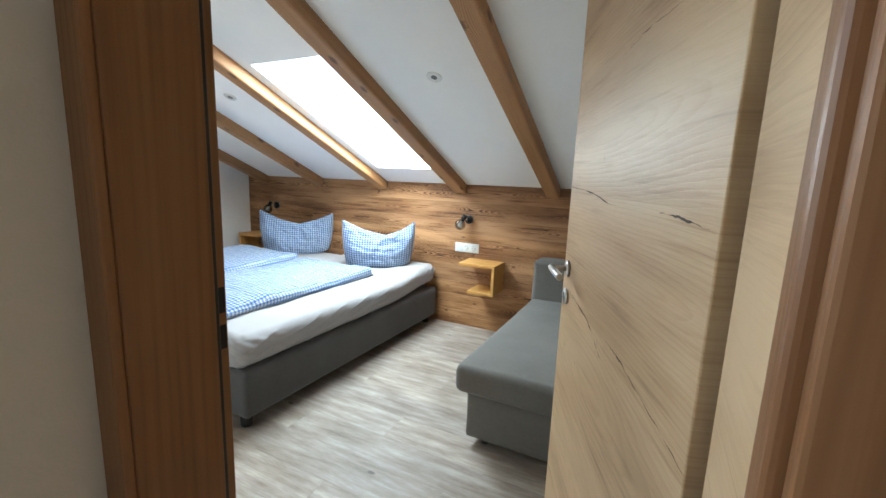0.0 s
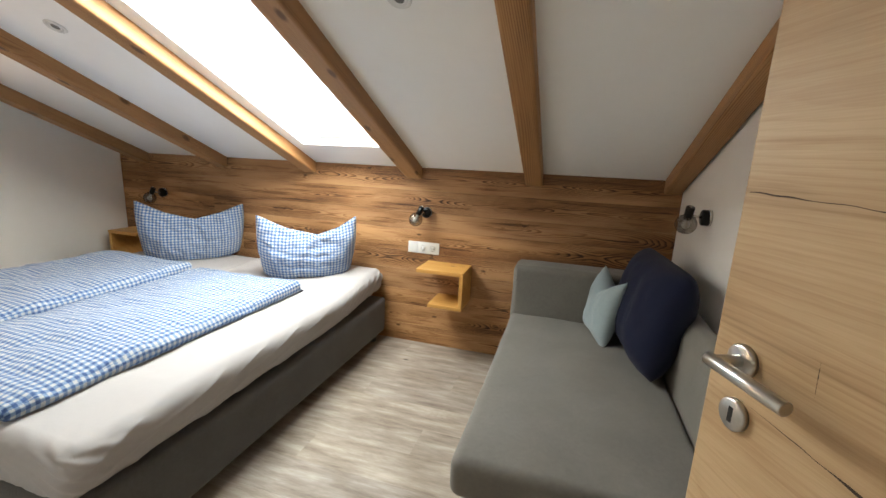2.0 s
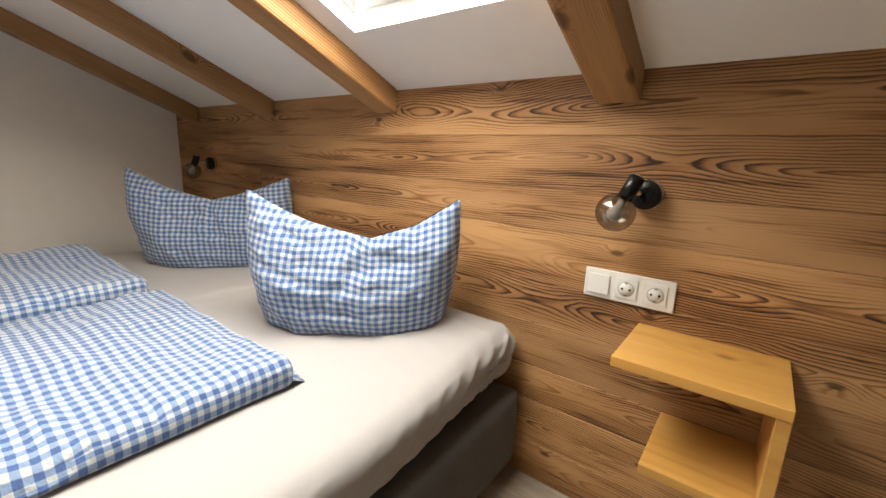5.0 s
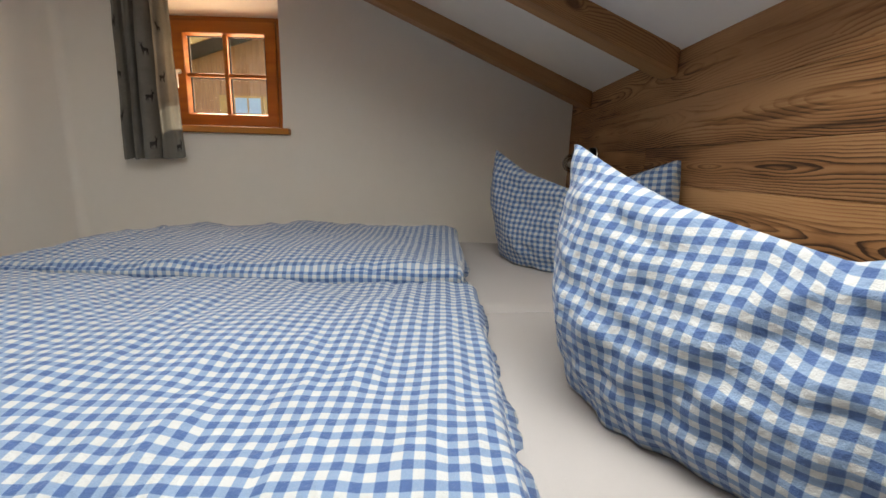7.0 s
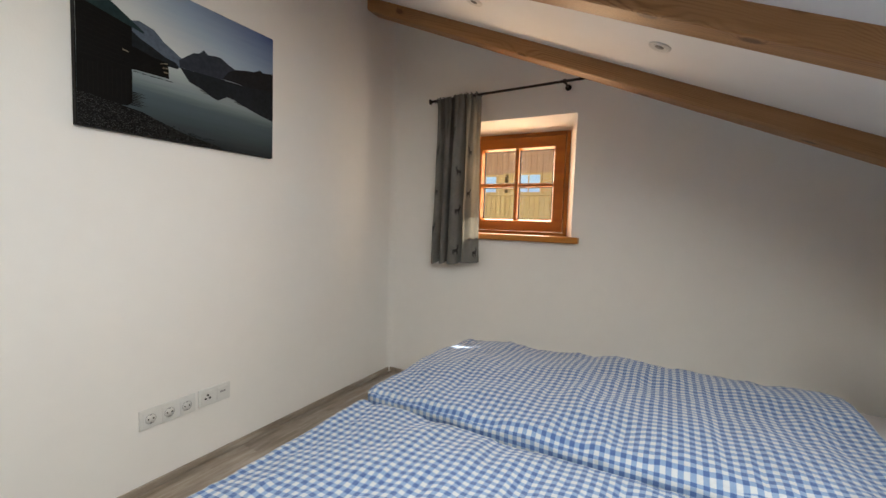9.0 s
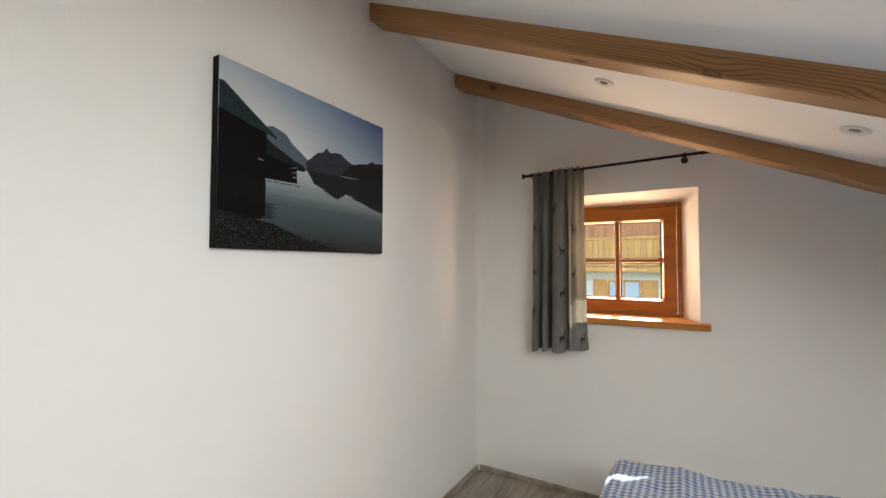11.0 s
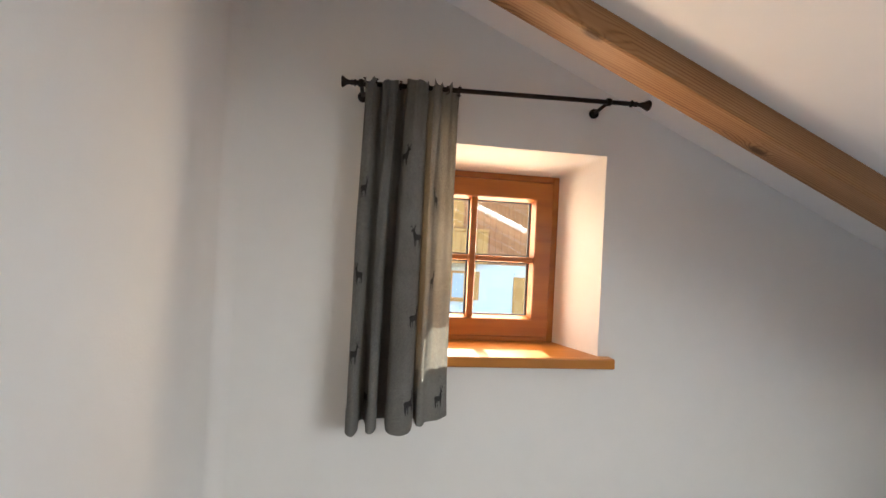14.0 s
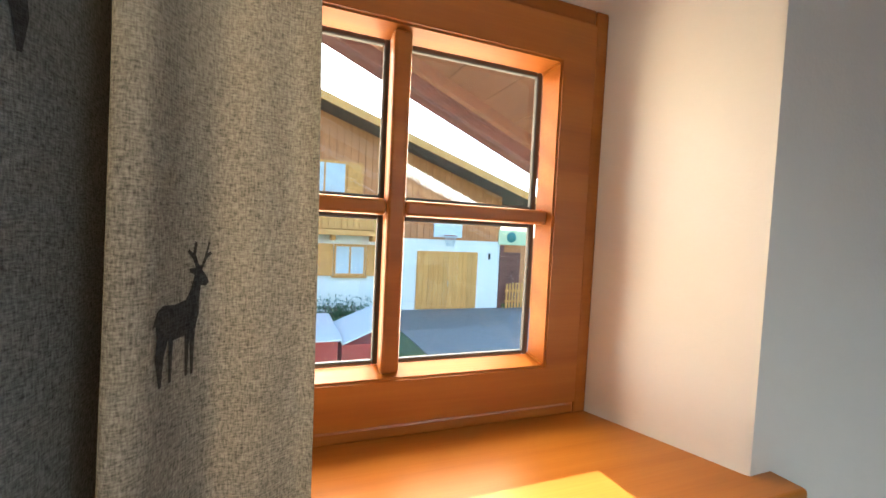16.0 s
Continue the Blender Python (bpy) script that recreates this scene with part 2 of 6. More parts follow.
def gingham(name, period=0.0235):
    m, nt, b = shader(name, 0.85, 0.0, 0.2)
    uv = nt.nodes.new("ShaderNodeTexCoord").outputs["UV"]
    o = nt.nodes.new("ShaderNodeTexCoord").outputs["Object"]
    wob = nd(nt, "ShaderNodeTexNoise", {"Scale": 9.0, "Detail": 2.0, "Vector": o})
    off = nd(nt, "ShaderNodeVectorMath", {0: wob.outputs["Color"], 1: (0.006, 0.006, 0.0)})
    off.operation = 'MULTIPLY'
    s = nd(nt, "ShaderNodeSeparateXYZ", {0: vadd(nt, uv, off.outputs[0])})
    stripes = []
    for i in (0, 1):
        f = mth(nt, 'FRACT', mth(nt, 'DIVIDE', s.outputs[i], period))
        tri = mth(nt, 'ABSOLUTE', mth(nt, 'SUBTRACT', f, 0.5))
        stripes.append(ramp(nt, tri, [(0.225, (0, 0, 0)), (0.275, (1, 1, 1))]))
    t = mth(nt, 'MULTIPLY', mth(nt, 'ADD', stripes[0], stripes[1]), 0.5)
    fine = nz(nt, o, 700.0, 2)
    slow = nz(nt, o, 5.0, 3)
    t = mth(nt, 'ADD', t, mth(nt, 'MULTIPLY', mth(nt, 'SUBTRACT', fine, 0.5), 0.16))
    col = ramp(nt, t, [(0.05, (0.46, 0.474, 0.484)), (0.5, (0.185, 0.266, 0.412)), (0.95, (0.058, 0.108, 0.255))])
    col = mixc(nt, 0.10, col, ramp(nt, slow, [(0.3, (0.55, 0.58, 0.62)), (0.7, (1, 1, 1))]), 'MULTIPLY')
    nt.links.new(col, b.inputs["Base Color"])
    b.inputs["Sheen Weight"].default_value = 0.15
    crinkle = nz(nt, o, 55.0, 3, 0.6)
    fold = mth(nt, 'ABSOLUTE', mth(nt, 'SUBTRACT', nz(nt, o, 16.0, 3, 0.6), 0.5))
    crinkle = mth(nt, 'SUBTRACT', crinkle, mth(nt, 'MULTIPLY', fold, 3.0))
    bump(nt, b, mth(nt, 'ADD', crinkle, mth(nt, 'MULTIPLY', fine, 0.15)), 0.60, 0.008)
    return m


def glassy(name, tint=(1, 1, 1), gloss=0.02, mirror=0.045):
    """Thin glass: lets light straight through and mirrors a little."""
    m = bpy.data.materials.new(name)
    m.use_nodes = True
    nt = m.node_tree
    nt.nodes.remove(nt.nodes["Principled BSDF"])
    tr = nd(nt, "ShaderNodeBsdfTransparent", {0: (*tint, 1)})
    gl = nd(nt, "ShaderNodeBsdfGlossy", {"Roughness": gloss})
    mx = nd(nt, "ShaderNodeMixShader", {0: mirror, 1: tr.outputs[0], 2: gl.outputs[0]})
    nt.links.new(mx.outputs[0], nt.nodes["Material Output"].inputs[0])
    return m


def plaster(name, col, relief=0.35):
    m, nt, b = shader(name, 0.9, 0.0, 0.2)
    c = coords(nt)
    f = nz(nt, c, 2.2, 4)
    g = nz(nt, c, 160.0, 4)
    w = nz(nt, c, 14.0, 4)
    nt.links.new(ramp(nt, mth(nt, 'ADD', mth(nt, 'MULTIPLY', f, 0.6), mth(nt, 'MULTIPLY', w, 0.4)),
                      [(0.25, tuple(v * 0.955 for v in col)), (0.75, col)]), b.inputs["Base Color"])
    bump(nt, b, mth(nt, 'ADD', mth(nt, 'MULTIPLY', g, 0.35), w), relief, 0.003)
    return m


# ---- materials ----
M = {}
M["plaster"] = plaster("white_plaster", (0.86, 0.845, 0.815))
M["ceiling"] = plaster("ceiling_paint", (0.92, 0.915, 0.90), 0.15)
M["hall"] = plaster("hall_plaster", (0.66, 0.60, 0.52))
M["plank"] = sawn("old_spruce_plank", (0.048, 0.019, 0.007), (0.372, 0.180, 0.067), (0.57, 0.325, 0.145), 0, 2, freq=150, deep=0.055, wobble=0.035, lines=0.92, streaks=0.45, knots=0.5, knot=0.032, uneven=0.26, relief=0.4, cloud=1.6)
M["beam"] = wood("spruce_beam", (0.15, 0.062, 0.020), (0.41, 0.215, 0.085), (0.55, 0.32, 0.14), 1, rings=330, warp=4.0, knots=1.0, rough=0.5, relief=0.15, ringy=0.38, shear=CM, bands=0.55, swirls=18, knot=0.075, least=0.2)
M["door"] = sawn("light_oak_door", (0.150, 0.085, 0.036), (0.42, 0.278, 0.145), (0.55, 0.395, 0.228), 1, 2, freq=95, deep=0.12, wobble=0.05, pitch=0.317, lines=0.15, streaks=0.26, knots=0.12, knot=0.022, rough=0.45, relief=0.12, uneven=0.0, slow=0.42, cloud=1.25, fibre=0.42)
M["jamb"] = wood("oak_door_frame", (0.10, 0.045, 0.016), (0.22, 0.097, 0.034), (0.30, 0.150, 0.060), 2, rings=140, warp=1.2, knots=0.3, rough=0.4, relief=0.15, ringy=0.2)
M["floor"] = wood("grey_oak_floor", (0.140, 0.104, 0.073), (0.375, 0.318, 0.257), (0.59, 0.535, 0.462), 0, rings=160, warp=5, knots=0.12, rough=0.50, relief=0.15, ringy=0.05, spec=0.35, bands=0.85, stretch=4.5, uneven=0.18)
M["honey"] = wood("honey_pine_shelf", (0.42, 0.20, 0.045), (0.60, 0.32, 0.08), (0.70, 0.42, 0.13), 0, rings=40, warp=0.8, knots=0.15, rough=0.4, relief=0.08, ringy=0.25)
M["window"] = wood("orange_glazed_wood", (0.21, 0.058, 0.007), (0.37, 0.118, 0.012), (0.48, 0.175, 0.020), 1, rings=40, warp=0.6, knots=0.0, rough=0.35, relief=0.08, ringy=0.22)
M["sill"] = wood("orange_glazed_sill", (0.36, 0.115, 0.012), (0.52, 0.195, 0.022), (0.60, 0.25, 0.036), 1, rings=40, warp=0.6, knots=0.0, rough=0.35, relief=0.08, ringy=0.2)
M["gingham"] = gingham("blue_gingham_cotton")
M["sheet"] = fabric("off_white_sheet", (0.385, 0.370, 0.368), 800, var=0.05, relief=0.3)
M["box"] = fabric("charcoal_bed_fabric", (0.085, 0.083, 0.082), 700, var=0.35, slow=5.0)
M["sofa"] = fabric("grey_sofa_fabric", (0.165, 0.158, 0.142), 800, var=0.30, slow=4.0)
M["navy"] = fabric("navy_cushion_fabric", (0.008, 0.011, 0.032), 800, var=0.2, sheen=0.05)
M["paleblue"] = fabric("pale_blue_cushion_fabric", (0.30, 0.37, 0.40), 600, var=0.12)
M["steel"] = plain("brushed_steel", (0.56, 0.55, 0.53), 0.32, 1.0, 0.1, 90)
M["chrome"] = plain("chrome", (0.7, 0.69, 0.67), 0.12, 1.0, 0.05, 60)
M["black"] = plain("black_metal", (0.012, 0.012, 0.013), 0.3, 0.6, 0.2, 60)
M["iron"] = plain("wrought_iron", (0.022, 0.017, 0.015), 0.5, 0.7, 0.25, 70, 0.2)
M["blackplastic"] = plain("black_plastic", (0.012, 0.012, 0.012), 0.5, 0.0, 0.2, 60)
M["white"] = plain("white_plastic", (0.70, 0.70, 0.68), 0.3, 0.0, 0.03, 30)
M["trimwhite"] = plain("white_enamel", (0.72, 0.72, 0.70), 0.35, 0.0, 0.04, 30)
M["grey"] = plain("grey_metal", (0.34, 0.34, 0.34), 0.35, 0.8, 0.1, 60)
M["seal"] = plain("grey_rubber_seal", (0.045, 0.047, 0.050), 0.8, 0.0, 0.15, 60)
# darker grey puts the shade of the round socket wells into the colour
M["well"] = plain("socket_shadow_grey", (0.42, 0.42, 0.41), 0.4, 0.0, 0.05, 60)
# near-black: black strike plates, and shade painted on for key, contact and aerial holes
M["dark"] = plain("black_and_hole_shade", (0.01, 0.009, 0.008), 0.8, 0.0, 0.2, 60)
M["crack"] = plain("dark_wood_crack", (0.045, 0.026, 0.014), 0.8, 0.0, 0.4, 80)
M["lens"] = plain("spotlight_lens", (0.20, 0.20, 0.195), 0.25, 0.0, 0.5, 160)
M["glass"] = glassy("window_glass")
M["smoke"] = glassy("smoked_glass", (0.60, 0.59, 0.57), 0.03, 0.14)
M["bulb"] = plain("frosted_bulb", (0.6, 0.57, 0.5), 0.3, 0.0, 0.05, 30)


def curtain_cloth(name, low, high):
    m, nt, b = shader(name, 0.9, 0.0, 0.2)
    c = coords(nt)
    th = nz(nt, vmul(nt, c, (300, 300, 1100)), 1.0, 2)
    th2 = nz(nt, vmul(nt, c, (1100, 1100, 260)), 1.0, 2)
    slow = nz(nt, c, 5.0, 3)
    t = mth(nt, 'ADD', mth(nt, 'MULTIPLY', mth(nt, 'ADD', th, th2), 0.4), mth(nt, 'MULTIPLY', slow, 0.2))
    col = ramp(nt, t, [(0.36, low), (0.64, high)])
    nt.links.new(col, b.inputs["Base Color"])
    bump(nt, b, mth(nt, 'ADD', th, th2), 0.5, 0.002)
    tl = nd(nt, "ShaderNodeBsdfTranslucent", {0: mixc(nt, 1.0, col, (1.6, 1.52, 1.25), 'MULTIPLY')})
    mx = nd(nt, "ShaderNodeMixShader", {0: 0.15, 1: b.outputs[0], 2: tl.outputs[0]})
    nt.links.new(mx.outputs[0], nt.nodes["Material Output"].inputs[0])
    return m


M["curtain"] = curtain_cloth("grey_linen_curtain", (0.072, 0.070, 0.065), (0.310, 0.301, 0.280))
M["motif"] = curtain_cloth("dark_woven_motif", (0.020, 0.020, 0.021), (0.070, 0.068, 0.068))


# ---- mesh helpers ----
def part(name, bm, material, parent=None, label="", smooth=False):
    """One mesh object out of a bmesh, under a thing or a part."""
    me = bpy.data.meshes.new(name)
    if smooth:
        for f in bm.faces:
            f.smooth = True
    bm.normal_update()
    bm.to_mesh(me)
    bm.free()
    for mt in (material if isinstance(material, (list, tuple)) else [material]):
        me.materials.append(mt)
    ob = new(name, me)
    if parent is not None:
        ob.parent = parent
        ob.matrix_parent_inverse = parent.matrix_world.inverted()
    if label:
        tagged(ob, label)
    return ob


def thing(name, at, label, category, group=""):
    ob = new(name)
    ob.empty_display_size = 0.05
    ob.matrix_world = Matrix.Translation(at)
    bpy.context.view_layer.update()
    return tagged(ob, label, category, group)


def block(x0, x1, y0, y1, z0, z1, bev=0.003, seg=2, bm=None):
    out = bm if bm is not None else bmesh.new()
    b = bmesh.new()
    bmesh.ops.create_cube(b, size=1, matrix=Matrix.Translation(((x0 + x1) / 2, (y0 + y1) / 2, (z0 + z1) / 2)) @ Matrix.Diagonal((x1 - x0, y1 - y0, z1 - z0, 1)))
    if bev:
        bmesh.ops.bevel(b, geom=b.edges[:], offset=bev, segments=seg, affect='EDGES', profile=0.5)
    merge(out, b)
    return out


def merge(out, b, m=None):
    if m is not None:
        b.transform(m)
    vs = [out.verts.new(v.co) for v in b.verts]
    b.verts.index_update()
    for f in b.faces:
        try:
            g = out.faces.new([vs[v.index] for v in f.verts])
            g.smooth, g.material_index = f.smooth, f.material_index
        except ValueError:
            pass
    b.free()


def turned(profile, m, seg=28, bm=None):
    """A body of revolution about z from (radius, height) pairs, laid by the matrix m."""
    out = bm if bm is not None else bmesh.new()
    b = bmesh.new()
    rows = []
    for r, h in profile:
        rows.append([b.verts.new((r * math.cos(2 * math.pi * i / seg), r * math.sin(2 * math.pi * i / seg), h)) for i in range(seg)])
    for a, c in zip(rows, rows[1:]):
        for i in range(seg):
            f = b.faces.new((a[i], a[(i + 1) % seg], c[(i + 1) % seg], c[i]))
            f.smooth = True
    if profile[0][0] > 1e-6:
        b.faces.new(rows[0][::-1])
    if profile[-1][0] > 1e-6:
        b.faces.new(rows[-1])
    merge(out, b, m)
    return out


def along(p0, p1):
    """A matrix whose z axis runs from p0 to p1, at p0."""
    d = Vector(p1) - Vector(p0)
    return Matrix.Translation(p0) @ d.to_track_quat('Z', 'Y').to_matrix().to_4x4()


def rod(p0, p1, r, seg=20, bm=None, end=None):
    L = (Vector(p1) - Vector(p0)).length
    e = r * 0.15
    return turned([(r - e, 0), (r, e), (r if end is None else end, L - e), ((r if end is None else end) - e, L)], along(p0, p1), seg, bm)


def soft(x0, x1, y0, y1, z0, z1, r, n=(24, 24, 8), puff=0.0, rumple=0.0, scale=6.0, seed=0.0, shape=None, uv=False):
    """An upholstered or stuffed box: round edges, a domed top and rumples."""
    bm = bmesh.new()
    c = Vector(((x0 + x1) / 2, (y0 + y1) / 2, (z0 + z1) / 2))
    h = Vector(((x1 - x0) / 2, (y1 - y0) / 2, (z1 - z0) / 2))
    r = min(r, min(h) * 0.98)
    made = {}

    def vert(p):
        key = tuple(round(v, 5) for v in p)
        if key in made:
            return made[key]
        q = Vector((p[0] * h.x, p[1] * h.y, p[2] * h.z))
        inner = Vector([max(-(hh - r), min(hh - r, v)) for v, hh in zip(q, h)])
        d = q - inner
        if d.length > 1e-9:
            d.normalize()
            w = inner + d * r
        else:
            w, d = q, Vector((0, 0, 1 if p[2] > 0 else -1))
        if p[2] > -0.5:
            w.z += puff * (1 - p[0] ** 4) * (1 - p[1] ** 4) * max(0, p[2])
        w += c
        if rumple and p[2] > -0.9:
            k = noise.noise((w * scale) + Vector((seed, seed * 2, 0))) + 0.5 * noise.noise((w * scale * 2.7) + Vector((seed, 0, seed)))
            w += d * (k * rumple)
        if shape:
            w = shape(w, p, d)
        made[key] = bm.verts.new(w)
        return made[key]

    def grade(i, m, hh):
        # more rows near the rounded rim
        t = 2 * i / m - 1
        e = min(0.5, 2.2 * r / hh)
        k = 0.55
        if abs(t) > k:
            s = (abs(t) - k) / (1 - k)
            v = (1 - e) + e * s
        else:
            v = abs(t) / k * (1 - e)
        return math.copysign(v, t)

    lay = bm.loops.layers.uv.new("UVMap") if uv else None
    gx, gy, gz = [[grade(i, m, hh) for i in range(m + 1)] for m, hh in zip(n, h)]
    for A, B, f in ((gx, gy, lambda a, b, s: (a, b, s)), (gx, gz, lambda a, b, s: (a, -s, b)), (gy, gz, lambda a, b, s: (s, a, b))):
        for s in (-1, 1):
            for i in range(len(A) - 1):
                for j in range(len(B) - 1):
                    vs = [vert(f(A[i], B[j], s)), vert(f(A[i + 1], B[j], s)), vert(f(A[i + 1], B[j + 1], s)), vert(f(A[i], B[j + 1], s))]
                    if s < 0:
                        vs = vs[::-1]
                    if len(set(vs)) == 4:
                        try:
                            fc = bm.faces.new(vs)
                        except ValueError:
                            continue
                        fc.smooth = True
                        if lay:
                            for lp in fc.loops:
                                q = lp.vert.co
                                if f(0.3, 0.4, 1) == (0.3, -1, 0.4):
                                    lp[lay].uv = (q.x, q.y - (q.z - z1) * s)
                                elif f(0.3, 0.4, 1) == (1, 0.3, 0.4):
                                    lp[lay].uv = (q.x - (q.z - z1) * s, q.y)
                                else:
                                    lp[lay].uv = (q.x, q.y)
    bmesh.ops.recalc_face_normals(bm, faces=bm.faces[:])
    return bm


def poly(pts, m=None, bm=None, thick=0.0):
    """A flat shape from points, or a slab with that thickness along -z of m."""
    out = bm if bm is not None else bmesh.new()
    b = bmesh.new()
    f = b.faces.new([b.verts.new((*p, 0) if len(p) == 2 else p) for p in pts])
    if thick:
        g = bmesh.ops.extrude_face_region(b, geom=[f])
        bmesh.ops.translate(b, verts=[v for v in g["geom"] if isinstance(v, bmesh.types.BMVert)], vec=(0, 0, -thick))
        bmesh.ops.recalc_face_normals(b, faces=b.faces[:])
    merge(out, b, m)
    return out


def sloped(x0, x1, y0, y1, d0, d1, bev=0.0, bm=None):
    """A slab or beam parallel to the ceiling, from d0 to d1 above it."""
    out = bm if bm is not None else bmesh.new()
    b = block(x0, x1, y0, y1, 0, 1, 0)
    for v in b.verts:
        v.co.z = ceil(v.co.y, d1 if v.co.z > 0.5 else d0)
    if bev:
        bmesh.ops.bevel(b, geom=b.edges[:], offset=bev, segments=2, affect='EDGES', profile=0.5)
    merge(out, b)
    return out

# ---- structure ----
def structure(ob, label=""):
    return tagged(ob, label, kind="structure")


SOUTH, EAST, DOORW, HALL = -3.0, 4.36, -2.80, -2.98
# west wall: gable wall with a splayed window opening
WY, WZ = (-2.575, -1.716), (1.03, 1.775)
IY, IZ = (-2.497, -1.794), (1.045, 1.731)
FACE = -0.217


def west_wall():
    bm = bmesh.new()
    ys = [-3.25, WY[0], WY[1], 0.2]

    def q(*p):
        bm.faces.new([bm.verts.new(v) for v in p])
    for x, iy, iz in ((0.0, WY, WZ), (-0.38, IY, IZ)):
        yy = [ys[0], iy[0], iy[1], ys[3]]
        for a, b in ((0, 1), (2, 3)):
            q((x, yy[a], -1.5 if x < -0.1 else 0), (x, yy[b], -1.5 if x < -0.1 else 0), (x, yy[b], ceil(yy[b], 0.05)), (x, yy[a], ceil(yy[a], 0.05)))
        q((x, yy[1], -1.5 if x < -0.1 else 0), (x, yy[2], -1.5 if x < -0.1 else 0), (x, yy[2], iz[0]), (x, yy[1], iz[0]))
        q((x, yy[1], iz[1]), (x, yy[2], iz[1]), (x, yy[2], ceil(yy[2], 0.05)), (x, yy[1], ceil(yy[1], 0.05)))
    # the reveal, a little uneven along its edges
    n = 14
    ring0, ring1 = [], []
    for (a0, b0), (a1, b1) in (((0, 0), (1, 0)), ((1, 0), (1, 1)), ((1, 1), (0, 1)), ((0, 1), (0, 0))):
        for i in range(n):
            s = i / n
            u, v = a0 + (a1 - a0) * s, b0 + (b1 - b0) * s
            ring0.append((WY[0] + (WY[1] - WY[0]) * u, WZ[0] + (WZ[1] - WZ[0]) * v))
            ring1.append((IY[0] + (IY[1] - IY[0]) * u, IZ[0] + (IZ[1] - IZ[0]) * v))
    k = len(ring0)
    rows = []
    for x, f in ((0.0, 0.0), (-0.004, 0.02), (-0.012, 0.055), (-0.10, 0.45), (FACE - 0.005, 1.0), (-0.38, 1.0)):
        rows.append([])
        for i in range(k):
            y = ring0[i][0] + (ring1[i][0] - ring0[i][0]) * f
            z = ring0[i][1] + (ring1[i][1] - ring0[i][1]) * f
            j = 0.004 * noise.noise((x * 9, y * 7, z * 7)) if 0 < f < 1 else 0
            rows[-1].append(bm.verts.new((x, y + j, z + j)))
    for a, b in zip(rows, rows[1:]):
        for i in range(k):
            f = bm.faces.new((a[i], a[(i + 1) % k], b[(i + 1) % k], b[i]))
            f.smooth = True
    # ends
    q((0, 0.2, 0), (-0.38, 0.2, 0), (-0.38, 0.2, ceil(0.2, 0.05)), (0, 0.2, ceil(0.2, 0.05)))
    q((0, -3.25, 0), (-0.38, -3.25, 0), (-0.38, -3.25, ceil(-3.25, 0.05)), (0, -3.25, ceil(-3.25, 0.05)))
    bmesh.ops.remove_doubles(bm, verts=bm.verts[:], dist=0.0005)
    bmesh.ops.recalc_face_normals(bm, faces=bm.faces[:])
    return bm


structure(part("wall_west", west_wall(), M["plaster"]), "white plastered gable wall with a small splayed window opening")


def gable_wall(x0, x1, y0, y1, material, name, label):
    b = block(x0, x1, y0, y1, 0, 1, 0)
    for v in b.verts:
        if v.co.z > 0.5:
            v.co.z = ceil(v.co.y, 0.04)
    structure(part(name, b, material), label)


gable_wall(0.0, 3.16, -3.25, SOUTH, M["plaster"], "wall_south", "white plastered wall at the foot of the bed")
gable_wall(3.16, 3.40, -3.25, DOORW, M["plaster"], "wall_south", "white plastered pier beside the bedroom door")
gable_wall(EAST, 4.52, -2.72, 0.2, M["plaster"], "wall_east", "white plastered wall behind the sofa")
gable_wall(4.42, 5.4, HALL, -2.72, M["hall"], "wall_hall_east", "plastered wall beside the door frame")
gable_wall(2.6, 3.42, HALL - 0.27, HALL, M["hall"], "wall_hall_north", "beige plastered hall wall beside the door frame")
gable_wall(2.5, 5.5, -5.0, -4.9, M["hall"], "wall_hall_south", "beige plastered hall wall")
# unseen opening added in the hall's west wall to let the fill light in
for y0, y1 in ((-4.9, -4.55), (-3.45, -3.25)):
    gable_wall(2.40, 2.50, y0, y1, M["hall"], "wall_hall_west", "beige plastered hall wall beside an added light opening")
structure(part("wall_hall_west", block(2.40, 2.50, -4.55, -3.45, 0, 0.95, 0), M["hall"]), "beige plastered hall wall under an added light opening")
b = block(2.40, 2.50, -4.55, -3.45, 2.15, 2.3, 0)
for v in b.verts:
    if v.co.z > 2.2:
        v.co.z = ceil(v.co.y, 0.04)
structure(part("wall_hall_west", b, M["hall"]), "beige plastered hall wall over an added light opening")
gable_wall(5.4, 5.5, -4.9, HALL, M["hall"], "wall_hall_side", "beige plastered hall wall")
# over the door
b = block(3.40, 4.44, HALL, DOORW, 2.10, 2.2, 0)
for v in b.verts:
    if v.co.z > 2.15:
        v.co.z = ceil(v.co.y, 0.04)
structure(part("wall_over_door", b, M["plaster"]), "white plastered wall above the door frame")
structure(part("wall_north", block(-0.38, 4.52, 0.024, 0.25, 0, ceil(0.0, 0.06), 0), M["plaster"]), "low knee wall behind the wooden boarding")


# the soft inner corner of the plaster between the two walls
b, rows, R = bmesh.new(), [], 0.045
for i in range(9):
    a = math.pi / 2 * i / 8
    x, y = 0.0008 + R * (1 - math.sin(a)), SOUTH + 0.0008 + R * (1 - math.cos(a))
    rows.append((b.verts.new((x, y, 0.0005)), b.verts.new((x, y, ceil(y, 0.01)))))
for p, q in zip(rows, rows[1:]):
    b.faces.new((p[0], p[1], q[1], q[0])).smooth = True
structure(part("wall_corner", b, M["plaster"]), "rounded white plaster in the corner of the walls")


